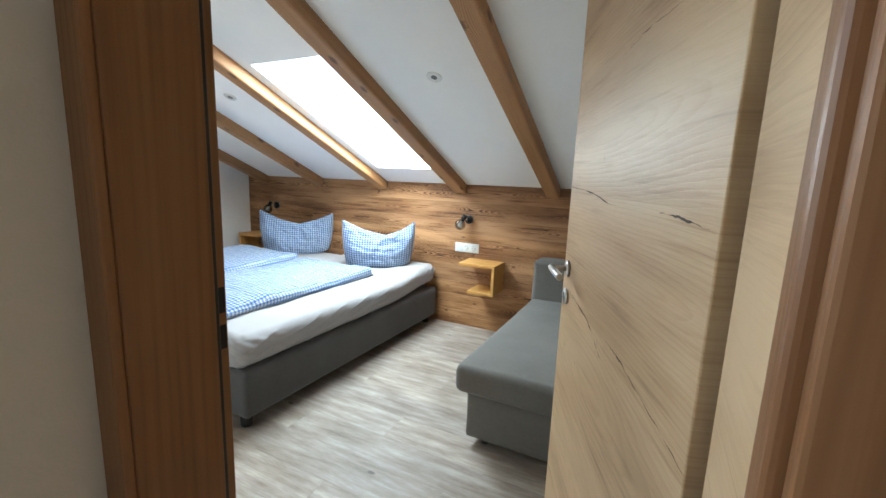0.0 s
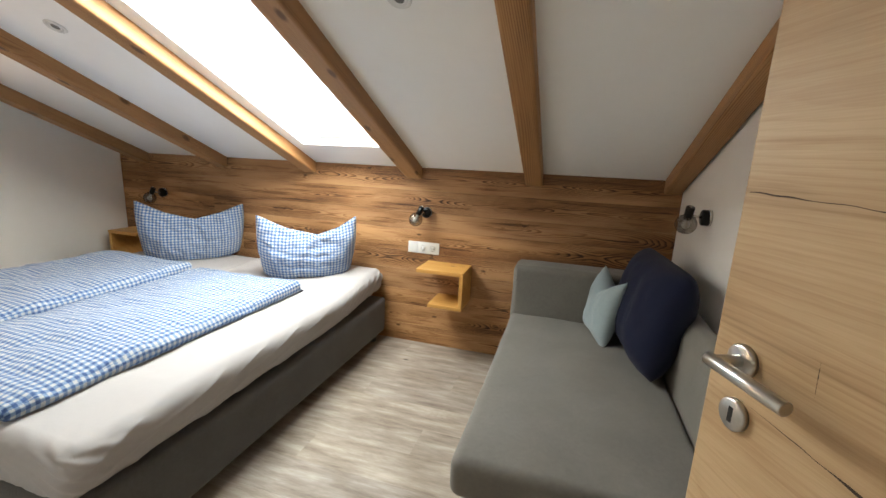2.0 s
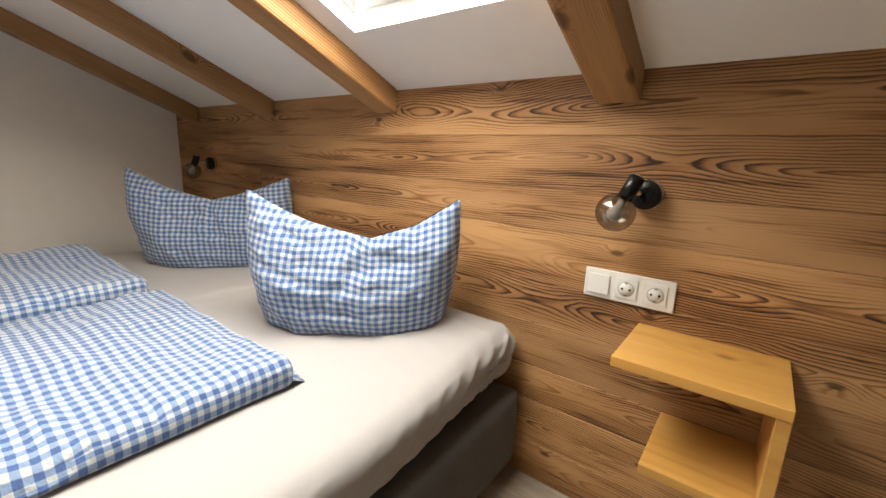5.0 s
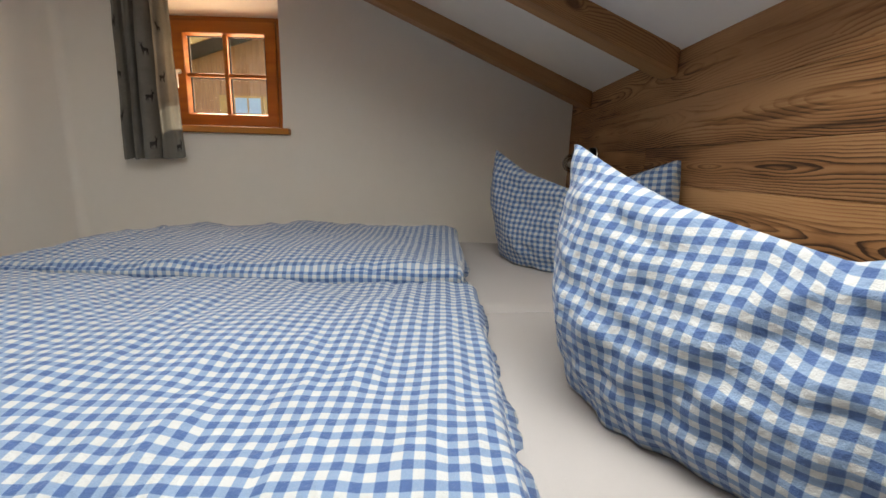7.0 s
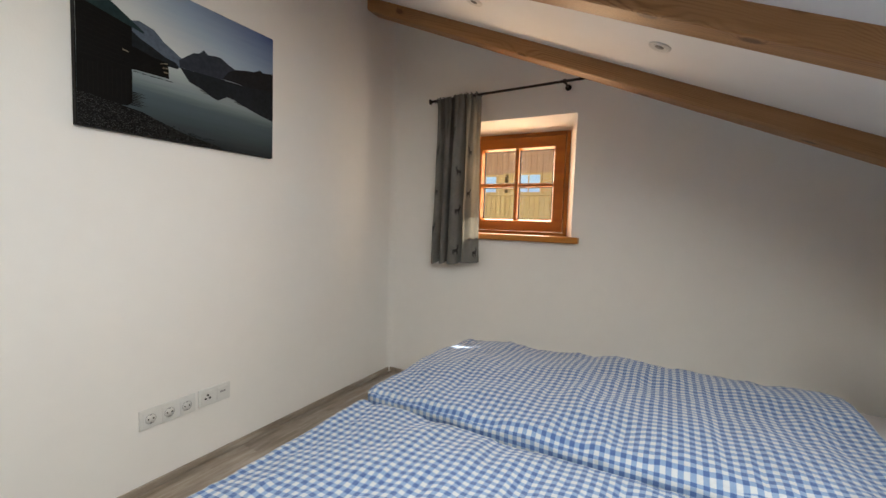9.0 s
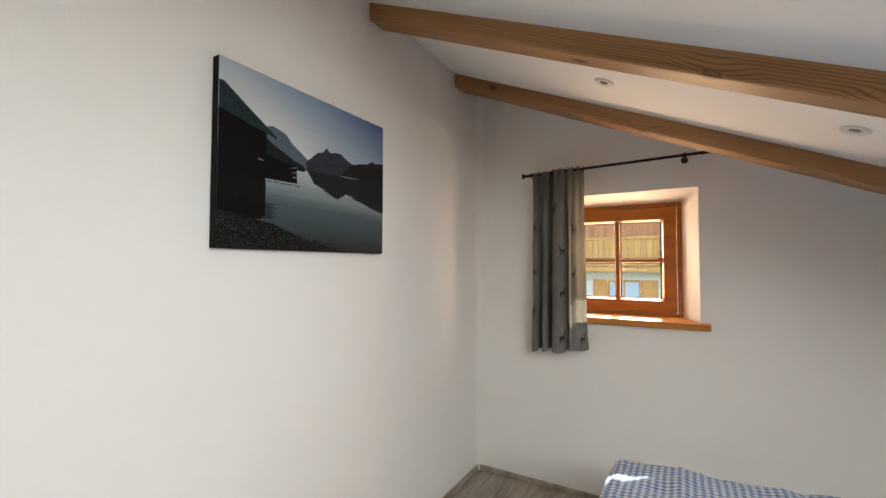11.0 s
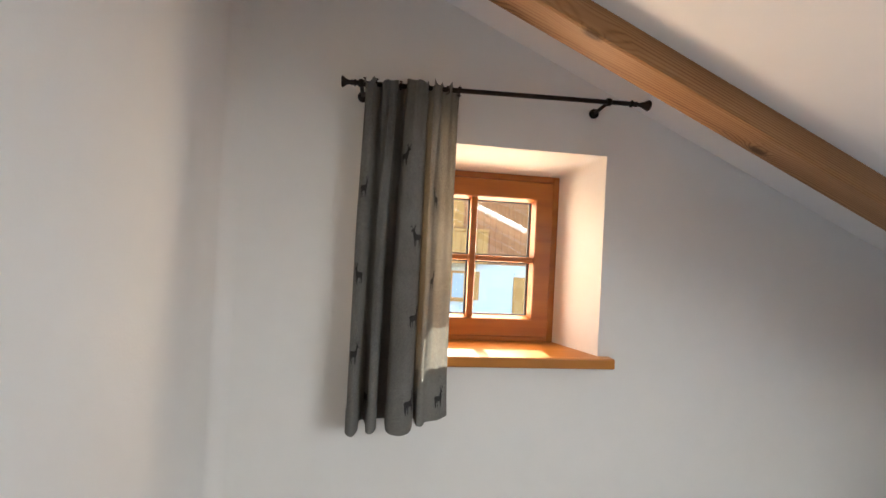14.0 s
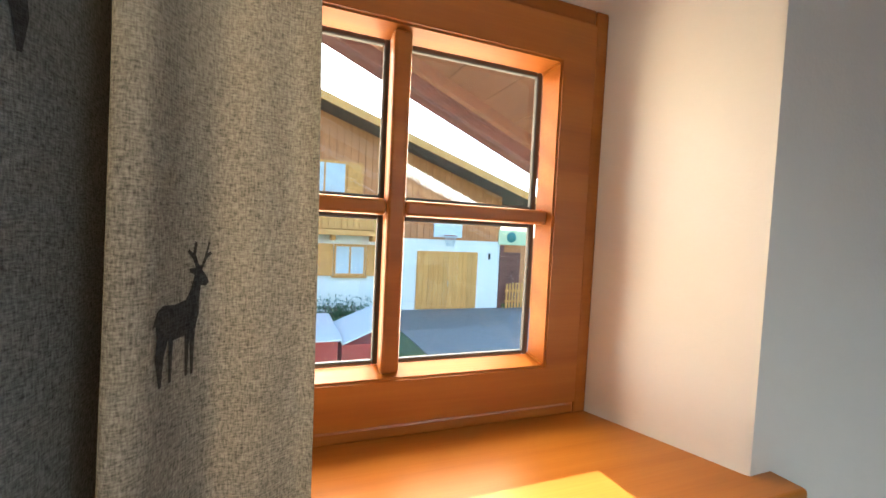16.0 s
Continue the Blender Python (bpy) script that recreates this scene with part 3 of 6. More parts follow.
def ceiling_mesh():
    bm = bmesh.new()
    xs = [-0.38, SKY_X[0], SKY_X[1], 5.5]
    ys = [-5.0, SKY_Y[0], SKY_Y[1], 0.25]
    for d in (0.0, 0.30):
        for i in range(3):
            for j in range(3):
                if i == 1 and j == 1:
                    continue
                bm.faces.new([bm.verts.new((x, y, ceil(y, d))) for x, y in ((xs[i], ys[j]), (xs[i + 1], ys[j]), (xs[i + 1], ys[j + 1]), (xs[i], ys[j + 1]))])
    c = [(SKY_X[0], SKY_Y[0]), (SKY_X[1], SKY_Y[0]), (SKY_X[1], SKY_Y[1]), (SKY_X[0], SKY_Y[1])]
    for (ax, ay), (bx_, by) in zip(c, c[1:] + c[:1]):
        bm.faces.new([bm.verts.new(p) for p in ((ax, ay, ceil(ay)), (bx_, by, ceil(by)), (bx_, by, ceil(by, 0.30)), (ax, ay, ceil(ay, 0.30)))])
    o = [(-0.38, -5.0), (5.5, -5.0), (5.5, 0.25), (-0.38, 0.25)]
    for (ax, ay), (bx_, by) in zip(o, o[1:] + o[:1]):
        bm.faces.new([bm.verts.new(p) for p in ((ax, ay, ceil(ay)), (bx_, by, ceil(by)), (bx_, by, ceil(by, 0.30)), (ax, ay, ceil(ay, 0.30)))])
    bmesh.ops.remove_doubles(bm, verts=bm.verts[:], dist=0.0005)
    bmesh.ops.recalc_face_normals(bm, faces=bm.faces[:])
    return bm


structure(part("ceiling", ceiling_mesh(), M["ceiling"]), "white painted sloping ceiling with a roof window")

# rafters
for i, (r, w) in enumerate(((0.338, 0.115), (1.145, 0.105), (1.945, 0.105), (2.77, 0.112), (3.57, 0.106), (4.352, 0.095))):
    b = sloped(r - w, r, SOUTH + 0.002, -0.002, -0.082, 0.012, 0.011)
    ob = part("beam", b, M["beam"], None, "", True)
    for p in ob.data.polygons:
        p.use_smooth = False
    structure(ob, "round-edged spruce rafter with knots under the sloping ceiling")

# roof window
win = thing("roof_window", (sum(SKY_X) / 2, ymid, ceil(ymid, 0.2)), "white framed roof window full of bright sky", "window")
tagged(win, kind="structure")
for x0, x1, y0, y1 in ((SKY_X[0], SKY_X[0] + 0.012, *SKY_Y), (SKY_X[1] - 0.012, SKY_X[1], *SKY_Y),
                       (SKY_X[0] + 0.012, SKY_X[1] - 0.012, SKY_Y[0], SKY_Y[0] + 0.014), (SKY_X[0] + 0.012, SKY_X[1] - 0.012, SKY_Y[1] - 0.014, SKY_Y[1])):
    part("window_frame", sloped(x0 + 0.002, x1 - 0.002, y0 + 0.002, y1 - 0.002, 0.05, 0.09, 0.003), M["trimwhite"], win)
part("pane", sloped(SKY_X[0] + 0.010, SKY_X[1] - 0.010, SKY_Y[0] + 0.012, SKY_Y[1] - 0.012, 0.068, 0.072), M["glass"], win)

# floor base, and the boards at the end of the file
floor = structure(part("floor", block(-0.02, 5.45, -4.95, 0.03, -0.12, -0.006, 0), M["floor"]), "grey-brown oak laminate floor")


# ---- window ----
def small_window():
    w = thing("window_1", (FACE, -2.145, IZ[0]), "orange glazed wooden casement with four panes and a half-drawn curtain", "window")
    tagged(w, kind="structure")
    y0, y1, z0, z1 = IY[0], IY[1], 1.058, IZ[1]
    fw = 0.026
    F = FACE
    for n, a in (("left", (y0, y0 + fw, z0, z1)), ("right", (y1 - fw, y1, z0, z1)), ("head", (y0 + fw, y1 - fw, z1 - fw, z1)), ("foot", (y0 + fw, y1 - fw, z0, z0 + 0.02))):
        part("window_frame", block(F - 0.075, F - 0.006, a[0], a[1], a[2], a[3], 0.004), M["window"], w)
    # dark strips added over the outer reveal to hide its brightly lit plaster
    for a in ((y0, y0 + 0.006, z0, z1), (y1 - 0.006, y1, z0, z1), (y0 + 0.007, y1 - 0.007, z1 - 0.006, z1)):
        part("outer_lining", block(-0.386, F - 0.0755, *a, 0), M["seal"], w, "added dark strip covering the bright outer reveal")
    # sash: stiles and rails with a sloped inner edge, and the glazing bars
    sy0, sy1, sz0, sz1 = y0 + fw + 0.002, y1 - fw - 0.002, z0 + 0.022, z1 - fw - 0.002
    gy0, gy1, gz0, gz1 = -2.400, -1.889, 1.147, 1.634
    sash = part("sash", bmesh.new(), M["window"], w)
    bm = bmesh.new()

    def member(a, b, c, d):
        """Outer corners a, b and inner corners c, d on the face; the inner edge falls back to the glass."""
        v = [bm.verts.new((x, y, z)) for x, (y, z) in ((F + 0.002, a), (F + 0.002, b), (F + 0.002, c), (F + 0.002, d))]
        bm.faces.new(v)
        ctr = Vector((0, (gy0 + gy1) / 2, (gz0 + gz1) / 2))
        back = []
        for p in (d, c):
            q = Vector((0, p[0], p[1]))
            k = Vector((0, math.copysign(0.012, ctr.y - q.y), math.copysign(0.012, ctr.z - q.z)))
            back.append(bm.verts.new((F - 0.030, q.y + k.y, q.z + k.z)))
        bm.faces.new((v[3], v[2], back[1], back[0]))
        ob_ = [bm.verts.new((F - 0.06, *p)) for p in (a, b)]
        bm.faces.new((v[1], v[0], ob_[0], ob_[1]))
    o = [(sy0, sz0), (sy1, sz0), (sy1, sz1), (sy0, sz1)]
    g = [(gy0, gz0), (gy1, gz0), (gy1, gz1), (gy0, gz1)]
    for i in range(4):
        j = (i + 1) % 4
        member(o[i], o[j], g[j], g[i])
    bmesh.ops.remove_doubles(bm, verts=bm.verts[:], dist=0.0003)
    bmesh.ops.recalc_face_normals(bm, faces=bm.faces[:])
    bmesh.ops.bevel(bm, geom=[e for e in bm.edges if e.is_boundary is False and e.calc_face_angle(0) > 0.8], offset=0.003, segments=2, affect='EDGES')
    bm.to_mesh(sash.data)
    bm.free()
    my, mz = -2.144, 1.387
    part("glazing_bar", block(F - 0.034, F - 0.006, my - 0.0135, my + 0.0135, gz0 + 0.004, gz1 - 0.004, 0.005), M["window"], sash)
    part("glazing_bar", block(F - 0.033, F - 0.008, gy0 + 0.004, my - 0.014, mz - 0.0115, mz + 0.0115, 0.005), M["window"], sash)
    part("glazing_bar", block(F - 0.033, F - 0.008, my + 0.014, gy1 - 0.004, mz - 0.0115, mz + 0.0115, 0.005), M["window"], sash)
    for a, b in ((gy0, my), (my, gy1)):
        for c, d in ((gz0, mz), (mz, gz1)):
            part("pane", block(F - 0.049, F - 0.045, a + 0.012, b - 0.012, c + 0.010, d - 0.010, 0), M["glass"], sash)
            s = bmesh.new()
            for e in ((a + 0.010, a + 0.020, c + 0.010, d - 0.010), (b - 0.020, b - 0.010, c + 0.010, d - 0.010), (a + 0.020, b - 0.020, c + 0.010, c + 0.017), (a + 0.020, b - 0.020, d - 0.018, d - 0.010)):
                block(F - 0.0445, F - 0.034, *e, 0.002, 1, s)
            part("seal", s, M["seal"], sash, "dark grey glazing seal")
    # handle on the closing stile
    part("handle", rod((F + 0.002, -2.435, 1.40), (F + 0.014, -2.435, 1.40), 0.014), M["trimwhite"], sash, "white window handle")
    b = rod((F + 0.012, -2.435, 1.40), (F + 0.042, -2.435, 1.40), 0.007, 14)
    rod((F + 0.040, -2.435, 1.405), (F + 0.040, -2.435, 1.30), 0.009, 14, b)
    part("lever", b, M["trimwhite"], sash)
    # board
    part("window_sill", block(FACE - 0.06, 0.042, -2.565, -1.671, 1.022, 1.0585, 0.005, 3), M["sill"], w, "orange glazed wooden window board")
    return w


small_window()

# ---- door frame ----
frame_ = thing("door_frame", (3.9, -2.9, 0), "oak door frame with moulded casings and a rubber seal", "door frame")
tagged(frame_, kind="structure")
LJ, RJ = 3.489, 4.384


def moulded(x0, x1, y, sgn):
    """A casing up the hall side, stepped and rounded towards its outer edge."""
    b = bmesh.new()
    n = abs(x1 - x0)
    s = 1 if x1 > x0 else -1
    block(min(x0, x0 + s * n * 0.62), max(x0, x0 + s * n * 0.62), y - 0.020, y, 0, 2.12, 0.005, 2, b)
    block(min(x0 + s * n * 0.63, x0 + s * n * 0.72), max(x0 + s * n * 0.63, x0 + s * n * 0.72), y - 0.012, y, 0, 2.12, 0.003, 2, b)
    block(min(x0 + s * n * 0.73, x1), max(x0 + s * n * 0.73, x1), y - 0.030, y, 0, 2.12, 0.011, 3, b)
    return b


part("jamb", block(LJ - 0.075, LJ, HALL - 0.002, -2.8205, 0, 2.08, 0.003), M["jamb"], frame_)
part("jamb", block(LJ - 0.075, LJ - 0.014, -2.8105, DOORW + 0.012, 0, 2.08, 0.003), M["jamb"], frame_)
part("seal", block(LJ - 0.024, LJ - 0.004, -2.820, -2.811, 0, 2.07, 0.002, 1), M["blackplastic"], frame_, "black rubber door seal")
for z0, z1 in ((1.018, 1.072), (0.941, 0.993)):
    part("strike_plate", block(LJ - 0.016, LJ - 0.0125, -2.808, DOORW + 0.008, z0, z1, 0.001, 1), M["dark"], frame_, "black strike plate opening")
part("casing", moulded(LJ - 0.004, 3.320, HALL, 1), M["jamb"], frame_)
part("jamb", block(4.333, RJ + 0.05, -2.943, -2.738, 0, 2.08, 0.004), M["door"], frame_, "light oak jamb lining")
part("jamb", block(4.326, RJ + 0.05, HALL - 0.002, -2.945, 0, 2.08, 0.008, 3), M["jamb"], frame_)
part("casing", moulded(4.338, RJ + 0.115, HALL - 0.0025, 1), M["jamb"], frame_)
part("head", block(LJ, RJ, HALL - 0.002, DOORW - 0.045, 2.03, 2.08, 0.003), M["jamb"], frame_)
part("casing", block(LJ - 0.165, RJ + 0.12, HALL - 0.020, HALL, 2.06, 2.16, 0.006), M["jamb"], frame_)


# ---- door ----
def door():
    hx, hy, ex, ey = 4.313, -2.722, 3.993, -1.938
    d = Vector((ex - hx, ey - hy, 0))
    L = d.length
    ang = math.atan2(d.y, d.x) - math.pi / 2
    t = thing("door_1", (hx, hy, 0), "light oak plank-patterned interior door standing open", "door")
    t.matrix_world = Matrix.Translation((hx, hy, 0.008)) @ Matrix.Rotation(ang, 4, 'Z')
    tagged(t, kind="structure")
    bpy.context.view_layer.update()

    def p(name, bm, mt, label="", par=None, smooth=False):
        bm.transform(t.matrix_world)
        return part(name, bm, mt, par or t, label, smooth)
    # local: y along the leaf from hinge to handle, -x is the face towards the walker
    def leaf(bm):
        me = bpy.data.meshes.new("leaf")
        bm.to_mesh(me)
        bm.free()
        me.materials.append(M["door"])
        ob = new("leaf", me)
        ob.parent = t
        return ob
    leaf(block(0.0, 0.040, 0.0, L, 0.0, 2.0, 0.0025))
    rng = random.Random(5)
    # long drying cracks in the face
    def crack(pts, w0):
        b = bmesh.new()
        rows = []
        n = 60
        for i in range(n + 1):
            s = i / n * (len(pts) - 1)
            k = min(int(s), len(pts) - 2)
            a, c = Vector(pts[k]), Vector(pts[k + 1])
            q = a.lerp(c, s - k)
            q.y += 0.003 * noise.noise((i * 0.24, pts[0][0] * 9, 3.3))
            w = w0 * (0.25 + 0.75 * math.sin(math.pi * i / n)) * max(0.12, 0.75 + 1.5 * noise.noise((i * 0.16, pts[0][1] * 31, 7.7))) * (0.85 + 0.3 * rng.random())
            up = 0.2 if abs(pts[0][0] - pts[-1][0]) < 0.01 else 1.0
            rows.append((b.verts.new((-0.0006, q.x + w * (1 - up), q.y + w * up)), b.verts.new((-0.0006, q.x - w * (1 - up), q.y - w * up))))
        for r0, r1 in zip(rows, rows[1:]):
            b.faces.new((r0[0], r0[1], r1[1], r1[0]))
        p("crack", b, M["crack"])
    for pts, w in (([(L - 0.07, 0.970), (L - 0.20, 0.962), (L - 0.33, 0.950), (L - 0.40, 0.922), (L - 0.455, 0.903)], 0.0017),
                   ([(L - 0.48, 0.958), (L - 0.56, 0.955), (L - 0.68, 0.938), (L - 0.845, 0.915)], 0.0018),
                   ([(L - 0.01, 1.286), (L - 0.15, 1.281), (L - 0.29, 1.272), (L - 0.40, 1.255), (L - 0.525, 1.252)], 0.0016),
                   ([(L - 0.66, 1.257), (L - 0.74, 1.254), (L - 0.835, 1.243)], 0.0019),
                   ([(L - 0.40, 1.572), (L - 0.53, 1.583), (L - 0.68, 1.576)], 0.0010)):
        crack(pts, w)
    for ty, tz, tl in ((0.17, 1.06, 0.05), (0.24, 0.80, 0.03), (0.10, 0.80, 0.02), (0.33, 1.36, 0.02), (0.08, 0.62, 0.02), (0.42, 0.93, 0.018), (0.14, 0.70, 0.016)):
        crack([(L - ty, tz + tl / 2), (L - ty - 0.003, tz - tl / 2)], 0.0007)
    # lever, rose and key rose
    yr = L - 0.062
    rose = p("rose", turned([(0.0, 0), (0.026, 0), (0.026, 0.007), (0.023, 0.0095), (0.0, 0.0095)], Matrix.Translation((0, yr, 1.032)) @ Matrix.Rotation(radians(-90), 4, 'Y'), 36), M["steel"], "round brushed steel rose")
    b = rod((-0.008, yr, 1.032), (-0.052, yr, 1.032), 0.0095)
    p("neck", b, M["steel"], "", rose)
    b = rod((-0.052, yr + 0.012, 1.032), (-0.052, yr - 0.125, 1.030), 0.0105, 24)
    p("lever", b, M["steel"], "brushed steel lever", rose)
    key = p("key_rose", turned([(0.0, 0), (0.026, 0), (0.026, 0.007), (0.023, 0.0095), (0.0, 0.0095)], Matrix.Translation((0, yr - 0.004, 0.943)) @ Matrix.Rotation(radians(-90), 4, 'Y'), 36), M["steel"], "round brushed steel key rose")
    p("keyhole", block(-0.0102, -0.0094, yr - 0.0085, yr + 0.0005, 0.930, 0.956, 0.0004, 1), M["dark"], "", key)
    p("rose", turned([(0.0, 0), (0.026, 0), (0.026, 0.007), (0.023, 0.0095), (0.0, 0.0095)], Matrix.Translation((0.04, yr, 1.032)) @ Matrix.Rotation(radians(90), 4, 'Y'), 36), M["steel"])
    p("lever", rod((0.09, yr + 0.012, 1.032), (0.09, yr - 0.125, 1.030), 0.0105, 24, rod((0.049, yr, 1.032), (0.09, yr, 1.032), 0.0095)), M["steel"])
    for z in (0.25, 1.0, 1.78):
        p("hinge", rod((0.047, -0.004, z), (0.047, -0.004, z + 0.09), 0.0075, 16), M["steel"])


door()

# ---- bed ----
def bed():
    t = thing("double_bed", (1.5, -1.05, 0), "box-spring double bed in charcoal fabric with an off-white fitted sheet", "bed")
    for x0, x1 in ((0.50, 1.508), (1.512, 2.536)):
        part("base", soft(x0, x1, -2.055, -0.040, 0.070, 0.328, 0.022, (20, 30, 8), 0, 0.003, 5, x0), M["box"], t)
    for x in (0.56, 1.44, 1.58, 2.462):
        for y in (-2.0, -0.11):
            part("foot", turned([(0.026, 0), (0.030, 0.004), (0.030, 0.074)], Matrix.Translation((x, y, 0)), 20), M["blackplastic"], t, "black plastic bed foot")

    def drape(w, p, d):
        # folds pulled round the corners of the fitted sheet
        hd = max(0.0, 1 - abs(w.y + 0.05) / 0.75)
        run = max(0.0, noise.noise(Vector((w.y * 1.6, 0.3, 0.7))) + 0.35)
        ft = max(0.0, 1 - abs(w.y + 2.05) / 0.30)
        side = 1.0 if abs(d.z) < 0.6 else 0.35
        ph = (w.z * 0.9 - (w.y + 0.05) * 0.62) * 62 + 2.2 * noise.noise(w * 3.5)
        k = (1 - abs(math.sin(ph))) ** 3 * 0.013 * hd
        ph = (w.z - (w.y + 0.05) * 0.22) * 50 + 2 * noise.noise(w * 3)
        k += (1 - abs(math.sin(ph))) ** 3 * 0.008 * run
        k += math.sin((w.z * 1.2 + w.x * 0.5 + w.y * 0.5) * 120) * 0.004 * ft
        if p[0] > 0.4 or p[1] < -0.9:
            w = w + d * (k * side)
        h = min(1.0, max(0.0, (w.y + 0.75) / 0.7))
        h = h * h * (3 - 2 * h)
        w.z += h * (0.036 if p[2] > 0 else 0.046)
        w.x -= 0.022 * h * max(0.0, p[0])
        if p[0] > 0.5 and p[2] < 0.4:
            w.x -= 0.030 * ((0.4 - p[2]) / 1.4) ** 1.5
        if p[2] > 0.5:
            w.z += 0.006 * noise.noise(Vector((w.x * 3, w.y * 3, 1.7))) + 0.003 * noise.noise(Vector((w.x * 9, w.y * 5, 0.7)))
        return w
    part("mattress", soft(0.495, 1.506, -2.065, -0.035, 0.300, 0.503, 0.055, (30, 60, 12), 0.004, 0.003, 5, 1.0), M["sheet"], t, "off-white fitted sheet")
    part("mattress", soft(1.506, 2.534, -2.065, -0.035, 0.318, 0.503, 0.055, (44, 230, 28), 0.004, 0.003, 5, 2.0, drape), M["sheet"], t, "off-white wrinkled fitted sheet")


bed()


def duvet(x0, x1, y0, y1, z0, top, seed, lean, sag, label):
    def shape(w, p, d):
        s = (w.y - y0) / (y1 - y0)
        w.x += lean * (s - 0.5)
        if p[2] > 0:
            w.z -= sag * (1 - s) * p[2]
        if p[2] > -0.2:
            q = Vector((w.x, w.y, seed))
            amp = 1 if p[2] > 0 else 0.5
            k = 0.016 * noise.noise(q * 3.1) + 0.010 * noise.noise(Vector((q.x * 5, q.y * 13, seed)))
            k += 0.006 * noise.noise(Vector((q.x * 11, q.y * 24, seed * 2)))
            k += 0.005 * (1 - abs(noise.noise(Vector((q.x * 6, q.y * 17, seed + 9))))) ** 3
            w.z += k * amp
            w.z = max(w.z, z0 + 0.002)
        e = 0.010 * noise.noise(Vector((w.y * 5, seed, w.x * 5)))
        if abs(p[0]) > 0.97:
            w.x += e
        if abs(p[1]) > 0.97:
            w.y += e
        return w
    t = thing("duvet", ((x0 + x1) / 2, (y0 + y1) / 2, z0), label, "duvet", "two duvets on the bed")
    part("cover", soft(x0, x1, y0, y1, z0, top, 0.034, (64, 104, 10), 0.022, 0.004, 9, seed, shape, True), M["gingham"], t)
    # the open hem at the head end: a thin flap of double cloth past the filling
    bm = bmesh.new()
    lay = bm.loops.layers.uv.new("UVMap")
    n = 60
    rows = []
    for j in range(4):
        row = []
        for i in range(n + 1):
            s = i / n
            x = x0 + 0.004 + (x1 - x0 - 0.008) * s + lean * 0.5
            y = y1 - 0.016 + 0.048 * j / 3 * (0.75 + 0.5 * noise.noise((s * 5, seed, 0)))
            z = z0 + 0.024 - 0.006 * j + 0.006 * noise.noise((s * 16, j * 0.7, seed)) + 0.003 * math.sin(s * 70)
            row.append(bm.verts.new((x, y, max(z, z0 + 0.003))))
        rows.append(row)
    for a, b in zip(rows, rows[1:]):
        for i in range(n):
            f = bm.faces.new((a[i], a[i + 1], b[i + 1], b[i]))
            f.smooth = True
            for lp in f.loops:
                lp[lay].uv = (lp.vert.co.x, lp.vert.co.y)
    hem = part("hem", bm, M["gingham"], t)
    sd = hem.modifiers.new("cloth", 'SOLIDIFY')
    sd.thickness = 0.003


duvet(1.49, 2.257, -2.035, -0.654, 0.506, 0.570, 3.1, 0.02, 0.008, "puffy blue and white gingham duvet on the sofa side")
duvet(0.70, 1.475, -2.045, -0.680, 0.506, 0.606, 8.4, 0.03, 0.030, "puffy blue and white gingham duvet beside the window wall")


